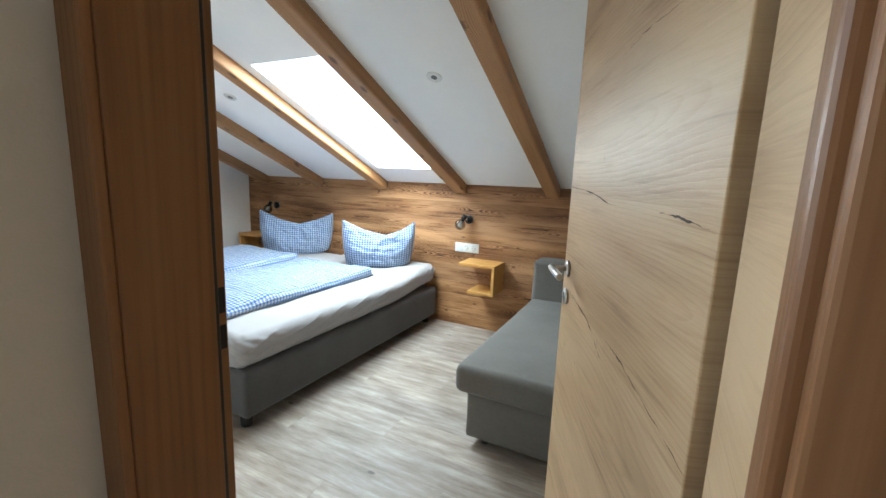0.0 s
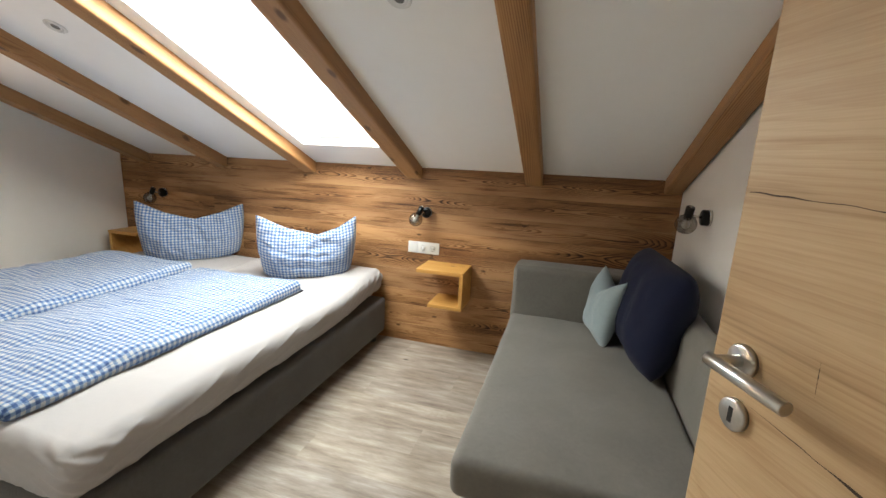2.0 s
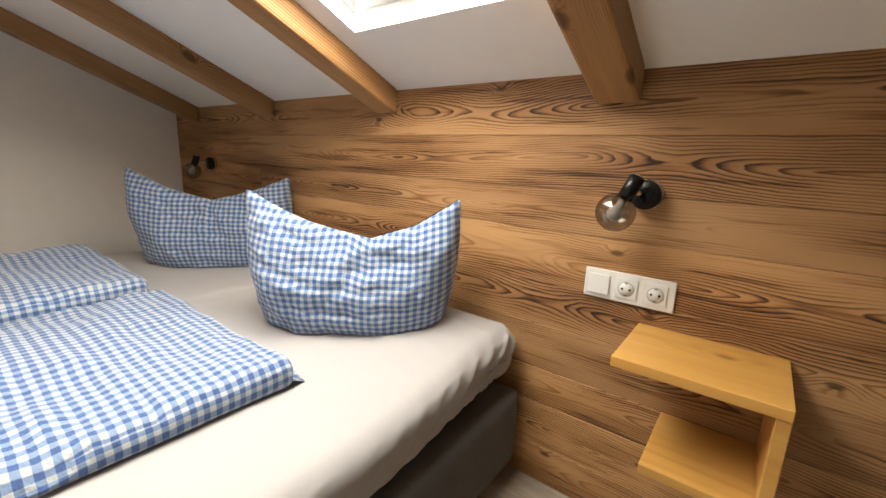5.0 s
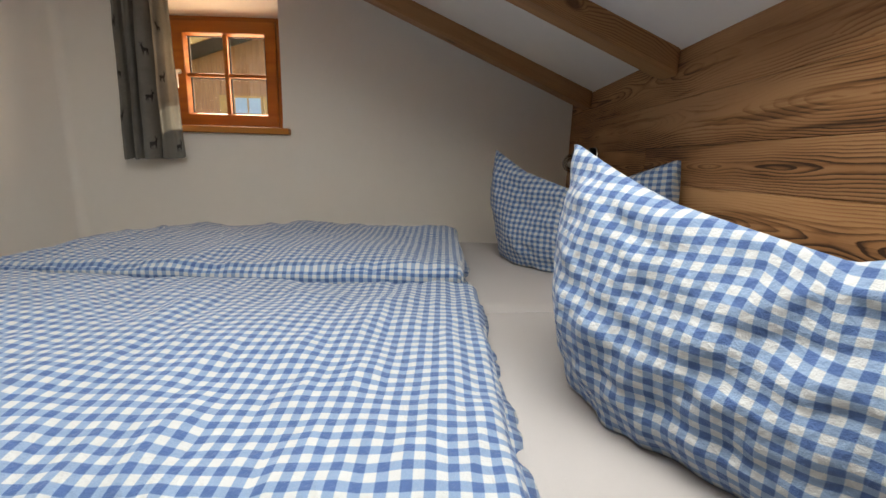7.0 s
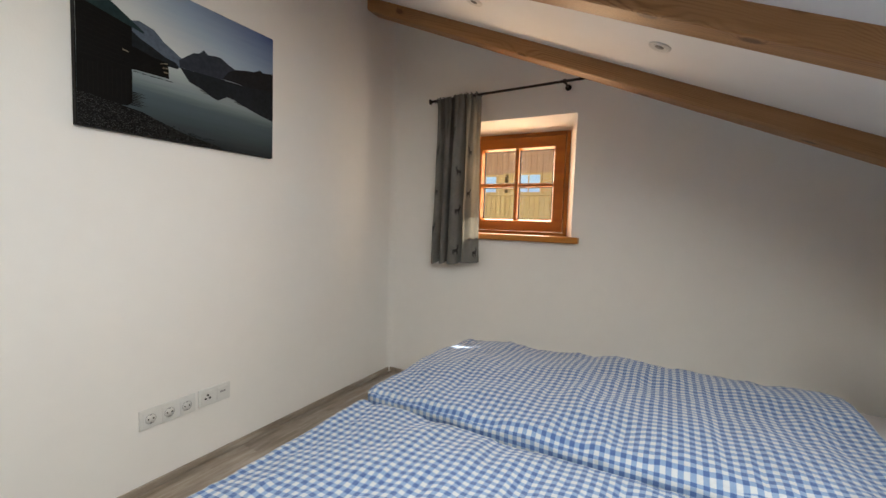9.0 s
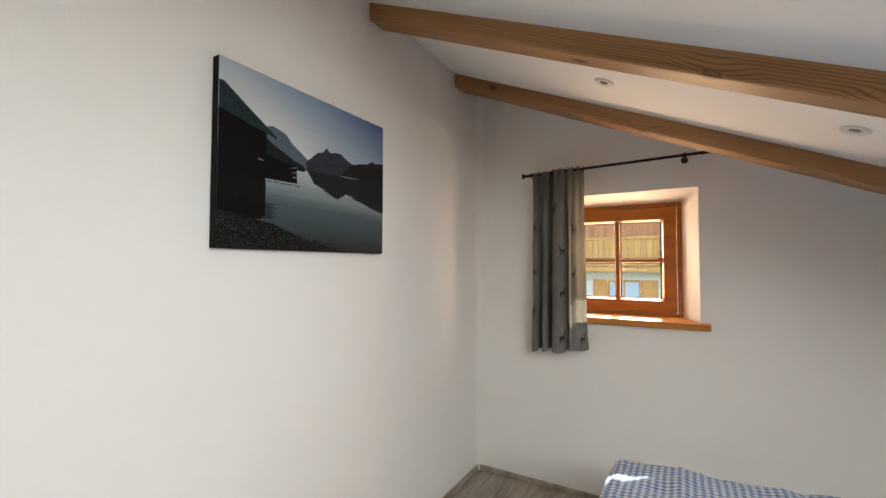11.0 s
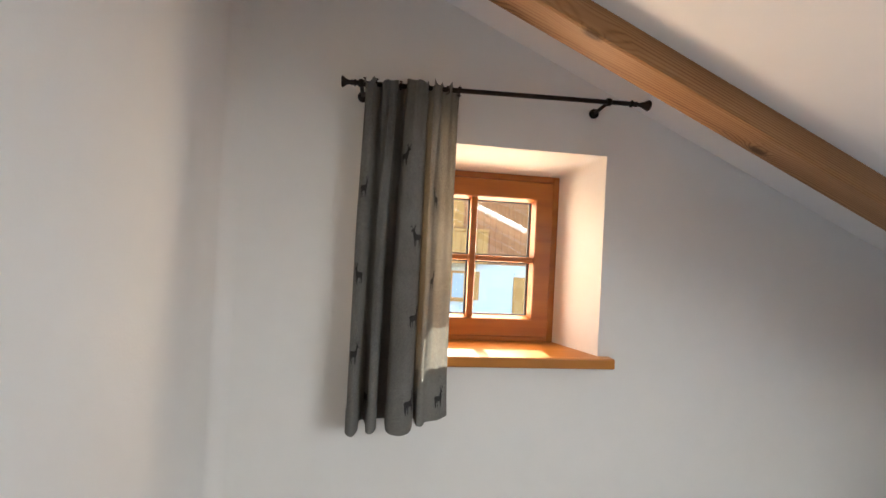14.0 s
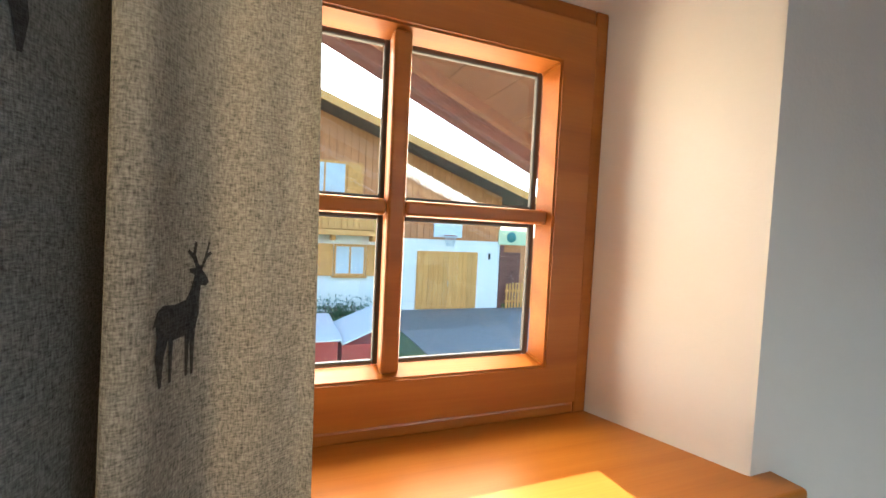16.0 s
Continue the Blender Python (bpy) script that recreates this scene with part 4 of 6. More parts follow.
def pillow(a, b, base, H, dip, T, seed, notch, droop, label):
    """A pillow set upright and knocked in at the top, so that two ears stand up; a and b are the feet under the ears."""
    a, b = Vector(a), Vector(b)
    W = (b - a).length
    ang = math.atan2(b.y - a.y, b.x - a.x)
    mid = (a + b) / 2
    t = thing("pillow", (mid.x, mid.y, base), label, "pillow", "pillows on the bed")
    bm = bmesh.new()
    lay = bm.loops.layers.uv.new("UVMap")
    nu, nv = 66, 48
    m = Matrix.Translation((mid.x, mid.y, base)) @ Matrix.Rotation(ang, 4, 'Z')

    def pos(u, v, s):
        ear = min((u - notch) / (1 - notch) if u > notch else (notch - u) / (1 + notch), 0.965) ** 1.02
        top = H - dip * (1 - ear) - 0.018 * (1 - abs(2 * ear - 1)) - droop * max(0.0, u) ** 2
        lip = min(1.0, max(0.0, (u - notch) / 0.45)) * (1 - max(0.0, u - 0.9) / 0.1) if s < 0 else 0.0
        top -= 0.003 * lip
        bot = 0.030 * max(0, abs(u) - 0.45) ** 1.8 / 0.55 ** 1.8
        z = bot + (top - bot) * v
        hw = W / 2 * (0.88 + 0.12 * v ** 0.9 + 0.045 * math.sin(math.pi * v) + (0.05 * (1 - v) if u < 0 else 0.0))
        x = hw * u
        edge = (1 - abs(u) ** 5) ** 0.55
        th = T * edge * max(0.0, math.sin(math.pi * (0.19 + 0.81 * v))) ** 0.62
        th *= 1 - 0.58 * v * v * (1 - ear) ** 1.5
        th += 0.004 * lip * v ** 3
        cx, cz = x - notch * W / 2, z - (H - dip) * 0.93
        dd = math.hypot(cx, cz)
        fold = math.sin(math.atan2(cz, cx) * 5 + seed) * 0.007 * math.exp(-dd / 0.2) * min(1, dd / 0.03)
        q = Vector((x, z, s * 1.3 + seed))
        k = 0.016 * noise.noise(q * 7) + 0.010 * noise.noise(q * 17) + 0.006 * noise.noise(q * 34) + 0.006 * (1 - abs(noise.noise(q * 13))) ** 4
        for z0, bow, wide in ((0.145, 0.10, 0.013), (0.195, 0.14, 0.010), (0.075, 0.05, 0.011), (0.235, 0.16, 0.012)):
            dz = z - z0 - bow * (u - 0.1) ** 2 - 0.012 * noise.noise((u * 3, z0 * 40, seed))
            k -= 0.011 * math.exp(-(dz / wide) ** 2) * (0.6 + 0.8 * noise.noise((u * 2.5, seed, z0 * 30))) * (1 - u * u)
        y = s * (th + (fold + k) * min(1, th / 0.03))
        y += 0.02 * math.sin(u * 2.1) - 0.05 * v * v + 0.03 * abs(u) ** 2
        return m @ Vector((x, y, z + 0.004))
    for s in (-1, 1):
        g = [[bm.verts.new(pos(-1 + 2 * i / nu, j / nv, s)) for i in range(nu + 1)] for j in range(nv + 1)]
        for j in range(nv):
            for i in range(nu):
                q = (g[j][i], g[j][i + 1], g[j + 1][i + 1], g[j + 1][i])
                f = bm.faces.new(q if s < 0 else q[::-1])
                f.smooth = True
                for lp, (ii, jj) in zip(f.loops, ((i, j), (i + 1, j), (i + 1, j + 1), (i, j + 1)) if s < 0 else ((i, j + 1), (i + 1, j + 1), (i + 1, j), (i, j))):
                    u, v = -1 + 2 * ii / nu, jj / nv
                    lp[lay].uv = (u * W * 0.58 * (0.90 + 0.10 * v), v * (H * 1.12 - dip * 0.75 * (1 - abs(u))) + 0.02 * u * u)
    # the underside it stands on
    lo = [[bm.verts.new(pos(-1 + 2 * i / nu, 0, s)) for i in range(nu + 1)] for s in (-1, 1)]
    for i in range(nu):
        f = bm.faces.new((lo[0][i], lo[1][i], lo[1][i + 1], lo[0][i + 1]))
        f.smooth = True
    bmesh.ops.remove_doubles(bm, verts=bm.verts[:], dist=0.0004)
    part("cover", bm, M["gingham"], t)


pillow((1.826, -0.498), (2.364, -0.175), 0.517, 0.408, 0.128, 0.136, 1.7, 0.20, 0.004, "blue and white gingham pillow with two ears beside the lamp")
pillow((0.800, -0.512), (1.310, -0.045), 0.506, 0.440, 0.140, 0.120, 5.2, 0.05, 0.030, "blue and white gingham pillow with two ears beside window wall")


# ---- sofa ----
def sofa():
    t = thing("sofa", (3.9, -0.8, 0), "grey fabric day bed sofa with one arm and a low back", "sofa")
    part("base", soft(3.515, 4.335, -1.575, -0.035, 0.045, 0.300, 0.018, (16, 26, 8), 0, 0.002, 4, 1), M["sofa"], t)
    part("seat", soft(3.468, 4.225, -1.625, -0.250, 0.292, 0.432, 0.034, (30, 44, 10), 0.012, 0.004, 4, 2), M["sofa"], t)
    part("armrest", soft(3.462, 4.34, -0.252, -0.022, 0.050, 0.720, 0.030, (24, 12, 20), 0.004, 0.003, 5, 3), M["sofa"], t)
    part("backrest", soft(4.222, 4.350, -1.372, -0.245, 0.280, 0.722, 0.055, (10, 40, 20), 0.010, 0.004, 5, 4), M["sofa"], t)
    for x in (3.60, 4.26):
        for y in (-1.50, -0.12):
            part("foot", turned([(0.020, 0), (0.024, 0.048)], Matrix.Translation((x, y, 0)), 16), M["blackplastic"], t, "black plastic foot")


sofa()


def cushion(name, size, thick, m, mt, label, seed, ears=0.06, dent=0.0, blunt=0.0):
    t = thing(name, m.translation, label, "cushion", "cushions on the sofa")
    bm = bmesh.new()
    n = 34
    w, h = size

    def pos(u, v, s):
        x = w / 2 * u * (1 - ears * (1 - v * v))
        z = h / 2 * v * (1 - ears * (1 - u * u))
        x *= 1 - blunt * v ** 6
        z *= 1 - blunt * u ** 6
        if dent and v > 0:
            z -= dent * v * (1 - abs(u)) ** 1.2
        e = max(0, (1 - u ** 4) * (1 - v ** 4)) ** 0.62
        q = Vector((x, z, s + seed))
        y = s * (thick / 2 * e + (0.010 * noise.noise(q * 9) + 0.005 * noise.noise(q * 22)) * e)
        return m @ Vector((x, y, z))
    for s in (-1, 1):
        g = [[bm.verts.new(pos(-1 + 2 * i / n, -1 + 2 * j / n, s)) for i in range(n + 1)] for j in range(n + 1)]
        for j in range(n):
            for i in range(n):
                q = (g[j][i], g[j][i + 1], g[j + 1][i + 1], g[j + 1][i])
                f = bm.faces.new(q if s < 0 else q[::-1])
                f.smooth = True
    bmesh.ops.remove_doubles(bm, verts=bm.verts[:], dist=0.0004)
    part("cover", bm, mt, t, "", True)


# frames of the cushions: width along the first axis, height along the second
def stand(bl, br, tl):
    a, b, c = Vector(bl), Vector(br), Vector(tl)
    X = (b - a).normalized()
    Z = (c - a)
    Z = (Z - X * Z.dot(X)).normalized()
    Y = Z.cross(X)
    ctr = (a + b) / 2 + Z * (c - a).dot(Z) / 2
    m = Matrix((X, Y, Z)).transposed().to_4x4()
    m.translation = ctr
    return m, (b - a).length, (c - a).dot(Z)


m, w, h = stand((4.075, -0.255, 0.445), (4.135, -0.965, 0.445), (4.170, -0.240, 0.925))
cushion("cushion", (w, h), 0.225, m, M["navy"], "large navy cushion leaning against the sofa back", 2.0, 0.015, 0.0, 0.07)
m, w, h = stand((3.905, -0.270, 0.440), (3.975, -0.600, 0.440), (3.965, -0.215, 0.770))
cushion("cushion", (w + 0.02, h + 0.03), 0.13, m, M["paleblue"], "small pale blue cushion leaning on the navy cushion", 4.0, 0.09, 0.085)


# ---- shelves ----
def shelf(x0, x1, sgn, label):
    t = thing("bedside_shelf", ((x0 + x1) / 2, -0.12, 0.38), label, "shelf", "wall shelves beside the bed")
    part("board", block(x0, x1, -0.252, -0.001, 0.604, 0.628, 0.002), M["honey"], t)
    if sgn > 0:
        part("side", block(x1 - 0.024, x1, -0.250, -0.001, 0.400, 0.6035, 0.002), M["honey"], t)
        part("lower_board", block(x0 + 0.085, x1, -0.250, -0.001, 0.377, 0.3995, 0.002), M["honey"], t)
    else:
        part("side", block(x0, x0 + 0.024, -0.250, -0.001, 0.400, 0.6035, 0.002), M["honey"], t)
        part("lower_board", block(x0, x1 - 0.085, -0.250, -0.001, 0.377, 0.3995, 0.002), M["honey"], t)


shelf(2.838, 3.152, 1, "honey coloured open wall shelf under the sockets")
shelf(0.118, 0.432, -1, "honey coloured open wall shelf between bed and window wall")


# ---- wall lamps ----
def wall_lamp(base, n, joint, top, globe, label):
    t = thing("wall_lamp", base, label, "lamp", "reading lamps on the walls")
    base, n, joint, top, globe = map(Vector, (base, n, joint, top, globe))
    part("wall_plate", turned([(0.0, 0), (0.036, 0), (0.036, 0.033), (0.032, 0.037), (0.0, 0.037)], along(base, base + n), 32), M["black"], t, "round black metal wall plate")
    part("rim", turned([(0.0365, 0.0), (0.0375, 0.0), (0.0375, 0.012), (0.0365, 0.012)], along(base, base + n), 32), M["chrome"], t, "chrome rim")
    part("arm", rod(base + n * 0.018, joint, 0.006, 14), M["chrome"], t, "chrome arm")
    ax = (globe - top).normalized()
    hold = part("lamp_holder", rod(top, top + ax * 0.062, 0.0185, 26), M["black"], t, "black cylindrical lamp holder")
    part("cap", turned([(0.0, -0.004), (0.008, -0.004), (0.0085, 0.0), (0.0, 0.0)], along(top, top + ax), 16), M["chrome"], hold)
    R = 0.046
    prof = []
    for i in range(3, 33):
        a = math.pi * i / 32
        prof.append((R * math.sin(a), -R * math.cos(a)))
    part("globe", turned([(0.018, -R * 1.05)] + prof[1:], along(globe, globe + ax), 36), M["smoke"], t, "smoked glass globe", True)
    part("bulb", turned([(0.0, -0.034), (0.008, -0.034), (0.009, -0.016), (0.017, -0.002), (0.018, 0.008), (0.012, 0.019), (0.0, 0.023)], along(globe, globe + ax), 24), M["bulb"], t, "unlit frosted bulb", True)


wall_lamp((2.815, 0.0, 0.965), (0, -1, 0), (2.803, -0.078, 0.972), (2.806, -0.085, 1.010), (2.770, -0.105, 0.924), "unlit wall lamp with smoked glass globe above the sockets")
wall_lamp((0.470, 0.0, 0.947), (0, -1, 0), (0.455, -0.078, 0.952), (0.452, -0.082, 0.990), (0.428, -0.105, 0.905), "unlit wall lamp with smoked glass globe behind the pillow")
wall_lamp((4.36, -0.542, 1.118), (-1, 0, 0), (4.282, -0.560, 1.122), (4.262, -0.590, 1.166), (4.262, -0.555, 1.084), "unlit wall lamp with smoked glass globe above the sofa")


# ---- sockets ----
def plate(x0, z0, x1, z1, y, facing, insets, label, category):
    t = thing("wall_sockets" if category == "socket" else "tv_socket", ((x0 + x1) / 2, y, z0), label, category)
    s = facing
    yb, yf = sorted((y, y + s * 0.0095))
    part("frame", block(x0, x1, yb, yf, z0, z1, 0.003), M["white"], t)
    zc = (z0 + z1) / 2
    for i, kind in enumerate(insets):
        cx = x0 + 0.0405 + 0.071 * i
        w = 0.0275
        ya, yc = sorted((y + s * 0.0095, y + s * 0.0135))
        if kind == "switch":
            b = block(cx - w, cx + w, ya, yc, zc - w, zc + w, 0.002)
            for v in b.verts:
                if (v.co.y - y) * s > 0.011 and v.co.z < zc:
                    v.co.y += s * 0.003
            part("rocker", b, M["white"], t, "white rocker switch")
            continue
        rim = part("insert", block(cx - w, cx + w, ya, yc, zc - w, zc + w, 0.002), M["white"], t)
        yo = y + s * 0.0137
        m = Matrix.Translation((cx, yo, zc)) @ Matrix.Rotation(radians(90 if s < 0 else -90), 4, 'X')
        if kind == "socket":
            part("well", turned([(0.0, 0.0003), (0.0195, 0.0003), (0.0205, 0.0012), (0.0195, 0.0014), (0.0, 0.0004)], m, 32), M["well"], rim, "round socket well with its shade painted grey")
            part("well_floor", turned([(0.0, 0.0016), (0.0180, 0.0016), (0.0180, 0.0010), (0.0, 0.0010)], m, 32), M["white"], rim)
            for dx in (-0.0095, 0.0095):
                part("contact_hole", turned([(0.0, 0.0036), (0.0028, 0.0036), (0.0028, 0.0012), (0.0, 0.0012)], m @ Matrix.Translation((dx, 0, 0)), 12), M["dark"], rim)
            for dz in (-0.0165, 0.0165):
                part("earth_clip", block(cx - 0.0035, cx + 0.0035, *sorted((yo + s * 0.001, yo + s * 0.0035)), zc + dz - 0.002, zc + dz + 0.002, 0.0005, 1), M["grey"], rim)
        elif kind == "tv":
            for dx, dz in ((-0.010, -0.004), (0.010, -0.004), (0.0, 0.010)):
                part("aerial_jack", turned([(0.0, 0.002), (0.0048, 0.002), (0.0048, 0.0), (0.0, 0.0)], m @ Matrix.Translation((dx, -dz * s, 0)), 16), M["dark"], rim)
        else:
            part("data_port", block(cx - 0.013, cx + 0.013, *sorted((yo, yo + s * 0.001)), zc + 0.002, zc + 0.010, 0.0004, 1), M["grey"], rim)
    return t


plate(2.686, 0.674, 2.913, 0.755, 0.0, -1, ("switch", "socket", "socket"), "white switch with double socket on the wooden wall", "socket")
plate(1.446, 0.259, 1.667, 0.340, SOUTH, 1, ("socket", "socket", "socket"), "white triple socket low on the plastered wall", "socket")
plate(1.283, 0.262, 1.433, 0.342, SOUTH, 1, ("data", "tv"), "white aerial and data socket low on the plastered wall", "aerial socket")

# ---- downlights ----
for x, y in ((0.690, -1.285), (0.690, -2.07), (1.495, -1.295), (3.138, -1.318), (3.932, -1.327)):
    m = Matrix.Translation((x, y, ceil(y))) @ Matrix.Rotation(-SLOPE, 4, 'X') @ Matrix.Rotation(math.pi, 4, 'X')
    t = thing("downlight", (x, y, ceil(y)), "small round white recessed ceiling spotlight, switched off", "lamp", "recessed ceiling spots")
    ring = part("ring", turned([(0.030, -0.001), (0.0425, -0.001), (0.0425, 0.002), (0.039, 0.0055), (0.033, 0.0055), (0.030, 0.003)], m, 36), M["trimwhite"], t)
    part("inner_ring", turned([(0.018, 0.001), (0.0295, 0.001), (0.0295, 0.0038), (0.026, 0.0042), (0.018, 0.002)], m, 32), M["white"], t)
    part("lens", turned([(0.0, 0.0015), (0.0178, 0.0015), (0.0170, 0.0036), (0.0, 0.0030)], m, 24), M["lens"], t, "grey spotlight lens")


# ---- curtain ----
def curtain():
    ctop, cbot = 1.928, 0.862
    t = thing("curtain", (0.11, -2.43, cbot), "grey linen curtain with a woven deer motif, pushed to one side", "curtain")

    # the folds in plan at the hem: place across the cloth and depth towards the room
    plan = ((0.0, 0.0), (0.015, 0.7), (0.07, 1.0), (0.11, 0.4), (0.105, -0.6), (0.15, -0.9), (0.190, 0.1), (0.205, 0.9), (0.26, 1.1), (0.305, 0.5), (0.308, -0.8),
            (0.395, -1.0), (0.405, 0.2), (0.43, 1.0), (0.53, 1.25), (0.63, 0.95), (0.665, 0.1), (0.665, -0.7), (0.70, -0.3), (0.715, 0.5), (0.755, 0.6), (0.785, -0.3),
            (0.83, -0.85), (0.90, -0.75), (0.96, -0.95), (1.0, -0.55))

    def fold(u):
        s = min(max(u, 0.0), 0.99999) * (len(plan) - 1)
        k = int(s)
        f = s - k
        p = [plan[min(max(i, 0), len(plan) - 1)] for i in (k - 1, k, k + 1, k + 2)]
        return [0.5 * (2 * p[1][c] + (p[2][c] - p[0][c]) * f + (2 * p[0][c] - 5 * p[1][c] + 4 * p[2][c] - p[3][c]) * f * f + (3 * p[1][c] - p[0][c] - 3 * p[2][c] + p[3][c]) * f ** 3) for c in (0, 1)]

    def deep(x):
        return x if x > 0 else max(x * 1.9, -1.7)

    def S(u, v):
        """u across the gathered cloth, v from the top down."""
        w = v ** 0.6
        uu = u + 0.035 * noise.noise((u * 2.7, v * 1.5, 1.2)) * math.sin(math.pi * u)
        fy, fx = fold(uu)
        fx = deep(fx) if u < 0.77 else fx
        fy += (u - fy) * 0.5 * (1 - v) ** 2
        y = -2.573 + 0.291 * fy + 0.010 * noise.noise((u * 5, v * 2.2, 4.4)) * v + 0.016 * (fy - 0.35) * v + 0.045 * max(0, fy - 0.72) * v ** 5
        x = 0.114 + (0.016 + 0.031 * w) * (0.80 + 0.6 * noise.noise((u * 4.1, v * 1.3, 5.5))) * fx
        x += 0.012 * noise.noise((u * 9, v * 3.2, 0.3)) * w + 0.004 * noise.noise((u * 22, v * 7, 2.3))
        g = max(0.0, 1 - v / 0.30)
        x += 0.010 * g * math.sin(2 * math.pi * 11 * u + 3 * v + 2 * noise.noise((u * 6, 0, 0)))
        y += 0.004 * g * math.cos(2 * math.pi * 11 * u)
        x += 0.016 * max(0.0, 1 - v / 0.06)
        x -= 0.010 * max(0, u - 0.78) / 0.22
        x = max(x, 0.058 + 0.03 * max(0.0, u - 0.77))
        z = ctop + (cbot - ctop) * v + 0.006 * max(0.0, 1 - v / 0.05) * math.sin(2 * math.pi * 12 * u + 0.6) - 0.022 * (1 - u) * (1 - v) + (0.004 * fx - 0.016 * max(0.0, fx) * v ** 4) * v + 0.020 * u * v - 0.02 * math.sin(math.pi * min(1, max(0, (u - 0.78) / 0.22))) * v ** 6 * 0.5
        return Vector((x, y, z))
    nu, nv = 300, 80
    bm = bmesh.new()
    g = [[bm.verts.new(S(i / nu, j / nv)) for i in range(nu + 1)] for j in range(nv + 1)]
    for j in range(nv):
        for i in range(nu):
            f = bm.faces.new((g[j][i], g[j][i + 1], g[j + 1][i + 1], g[j + 1][i]))
            f.smooth = True
    cl = part("cloth", bm, M["curtain"], t)
    # unseen cloth added to block backlight, as layers gathered behind the folds would
    bm = bmesh.new()
    g = [[bm.verts.new((0.0500 + 0.0015 * math.sin(i * 0.9 + 0.4 * math.sin(j * 0.2)), -2.566 + 0.208 * i / 40, ctop - 0.03 + (cbot + 0.03 - ctop) * j / 40)) for i in range(41)] for j in range(41)]
    for j in range(40):
        for i in range(40):
            bm.faces.new((g[j][i], g[j][i + 1], g[j + 1][i + 1], g[j + 1][i])).smooth = True
    back = part("back_fold", bm, M["curtain"], t)
    back.modifiers.new("layers", 'SOLIDIFY').thickness = 0.003
    # the hem turned up at the bottom
    bm = bmesh.new()
    rows = []
    for j in range(5):
        v = 0.935 + 0.066 * j / 4
        row = []
        for i in range(nu + 1):
            a, b2 = S(i / nu, v), S(min(1, i / nu + 0.002), v) - S(max(0, i / nu - 0.002), v)
            nrm = Vector((b2.y, -b2.x, 0)).normalized()
            row.append(bm.verts.new(a + nrm * 0.0022))
        rows.append(row)
    for a, b2 in zip(rows, rows[1:]):
        for i in range(nu):
            f = bm.faces.new((a[i], a[i + 1], b2[i + 1], b2[i]))
            f.smooth = True
    part("hem", bm, M["curtain"], t)

    # deer: woven figures that follow the cloth
    outline = ((-8, -13), (-7, -13), (-6.2, -5), (-4.6, -0.5), (-4, -13), (-3, -13), (-2.6, -1.5), (2.5, -1), (3, -13), (4, -13), (4.6, -2), (5.4, -13), (6.4, -13), (7, 0), (8.6, 5), (8.8, 10),
               (9.2, 13.2), (11.5, 12.8), (13, 14), (12.2, 15.6), (9.8, 17.8), (11.8, 21), (14.2, 22.6), (13.7, 23.4), (12.2, 22.8), (13.4, 26), (12.5, 26.3), (11, 22.2), (9.4, 19.2), (8.2, 19.2),
               (6.8, 22.2), (7.2, 26), (6.3, 26.3), (5.4, 22.8), (3.6, 24), (3.1, 23.1), (5.5, 21), (6.9, 18.4), (4, 18.3), (4.2, 17.2), (6.4, 16.4), (4.6, 12), (2.6, 9.3), (-2, 8.4), (-7, 8.9), (-9.4, 7.5),
               (-10.8, 3.6), (-9.6, 3.8), (-9.2, 0), (-9.6, -5), (-8.8, -9))
    places = ((0.07, 0.32), (0.07, 0.57), (0.07, 0.79), (0.22, 0.93), (0.52, 0.23), (0.60, 0.465), (0.60, 0.695), (0.585, 0.93), (0.84, 0.35), (0.84, 0.595), (0.93, 0.945))
    for n, (cu, cv) in enumerate(places):
        k, flip = 0.0018, (-1 if n in (1, 5, 8) else 1)
        bm = bmesh.new()
        bm.faces.new([bm.verts.new((x * flip * 1.3, y * 0.95, 0)) for x, y in outline])
        for axis, lo, hi in ((0, -14, 20), (1, -12, 28)):
            for q in range(lo, hi + 1, 2):
                co = [0, 0, 0]
                co[axis] = q * (flip if axis == 0 else 1) + 0.11
                no = [0, 0, 0]
                no[axis] = 1
                bmesh.ops.bisect_plane(bm, geom=bm.verts[:] + bm.edges[:] + bm.faces[:], plane_co=co, plane_no=no)
        bmesh.ops.triangulate(bm, faces=bm.faces[:])
        for vt in bm.verts:
            u = min(0.998, max(0.002, cu + vt.co.x * k))
            v = min(0.998, cv - vt.co.y * k / (ctop - cbot))
            e = S(u + 0.001, v) - S(u - 0.001, v)
            nrm = Vector((e.y, -e.x, 0)).normalized()
            vt.co = S(u, v) + nrm * (0.0035 if v > 0.93 else 0.0012)
        part("deer_motif", bm, M["motif"], cl)


curtain()


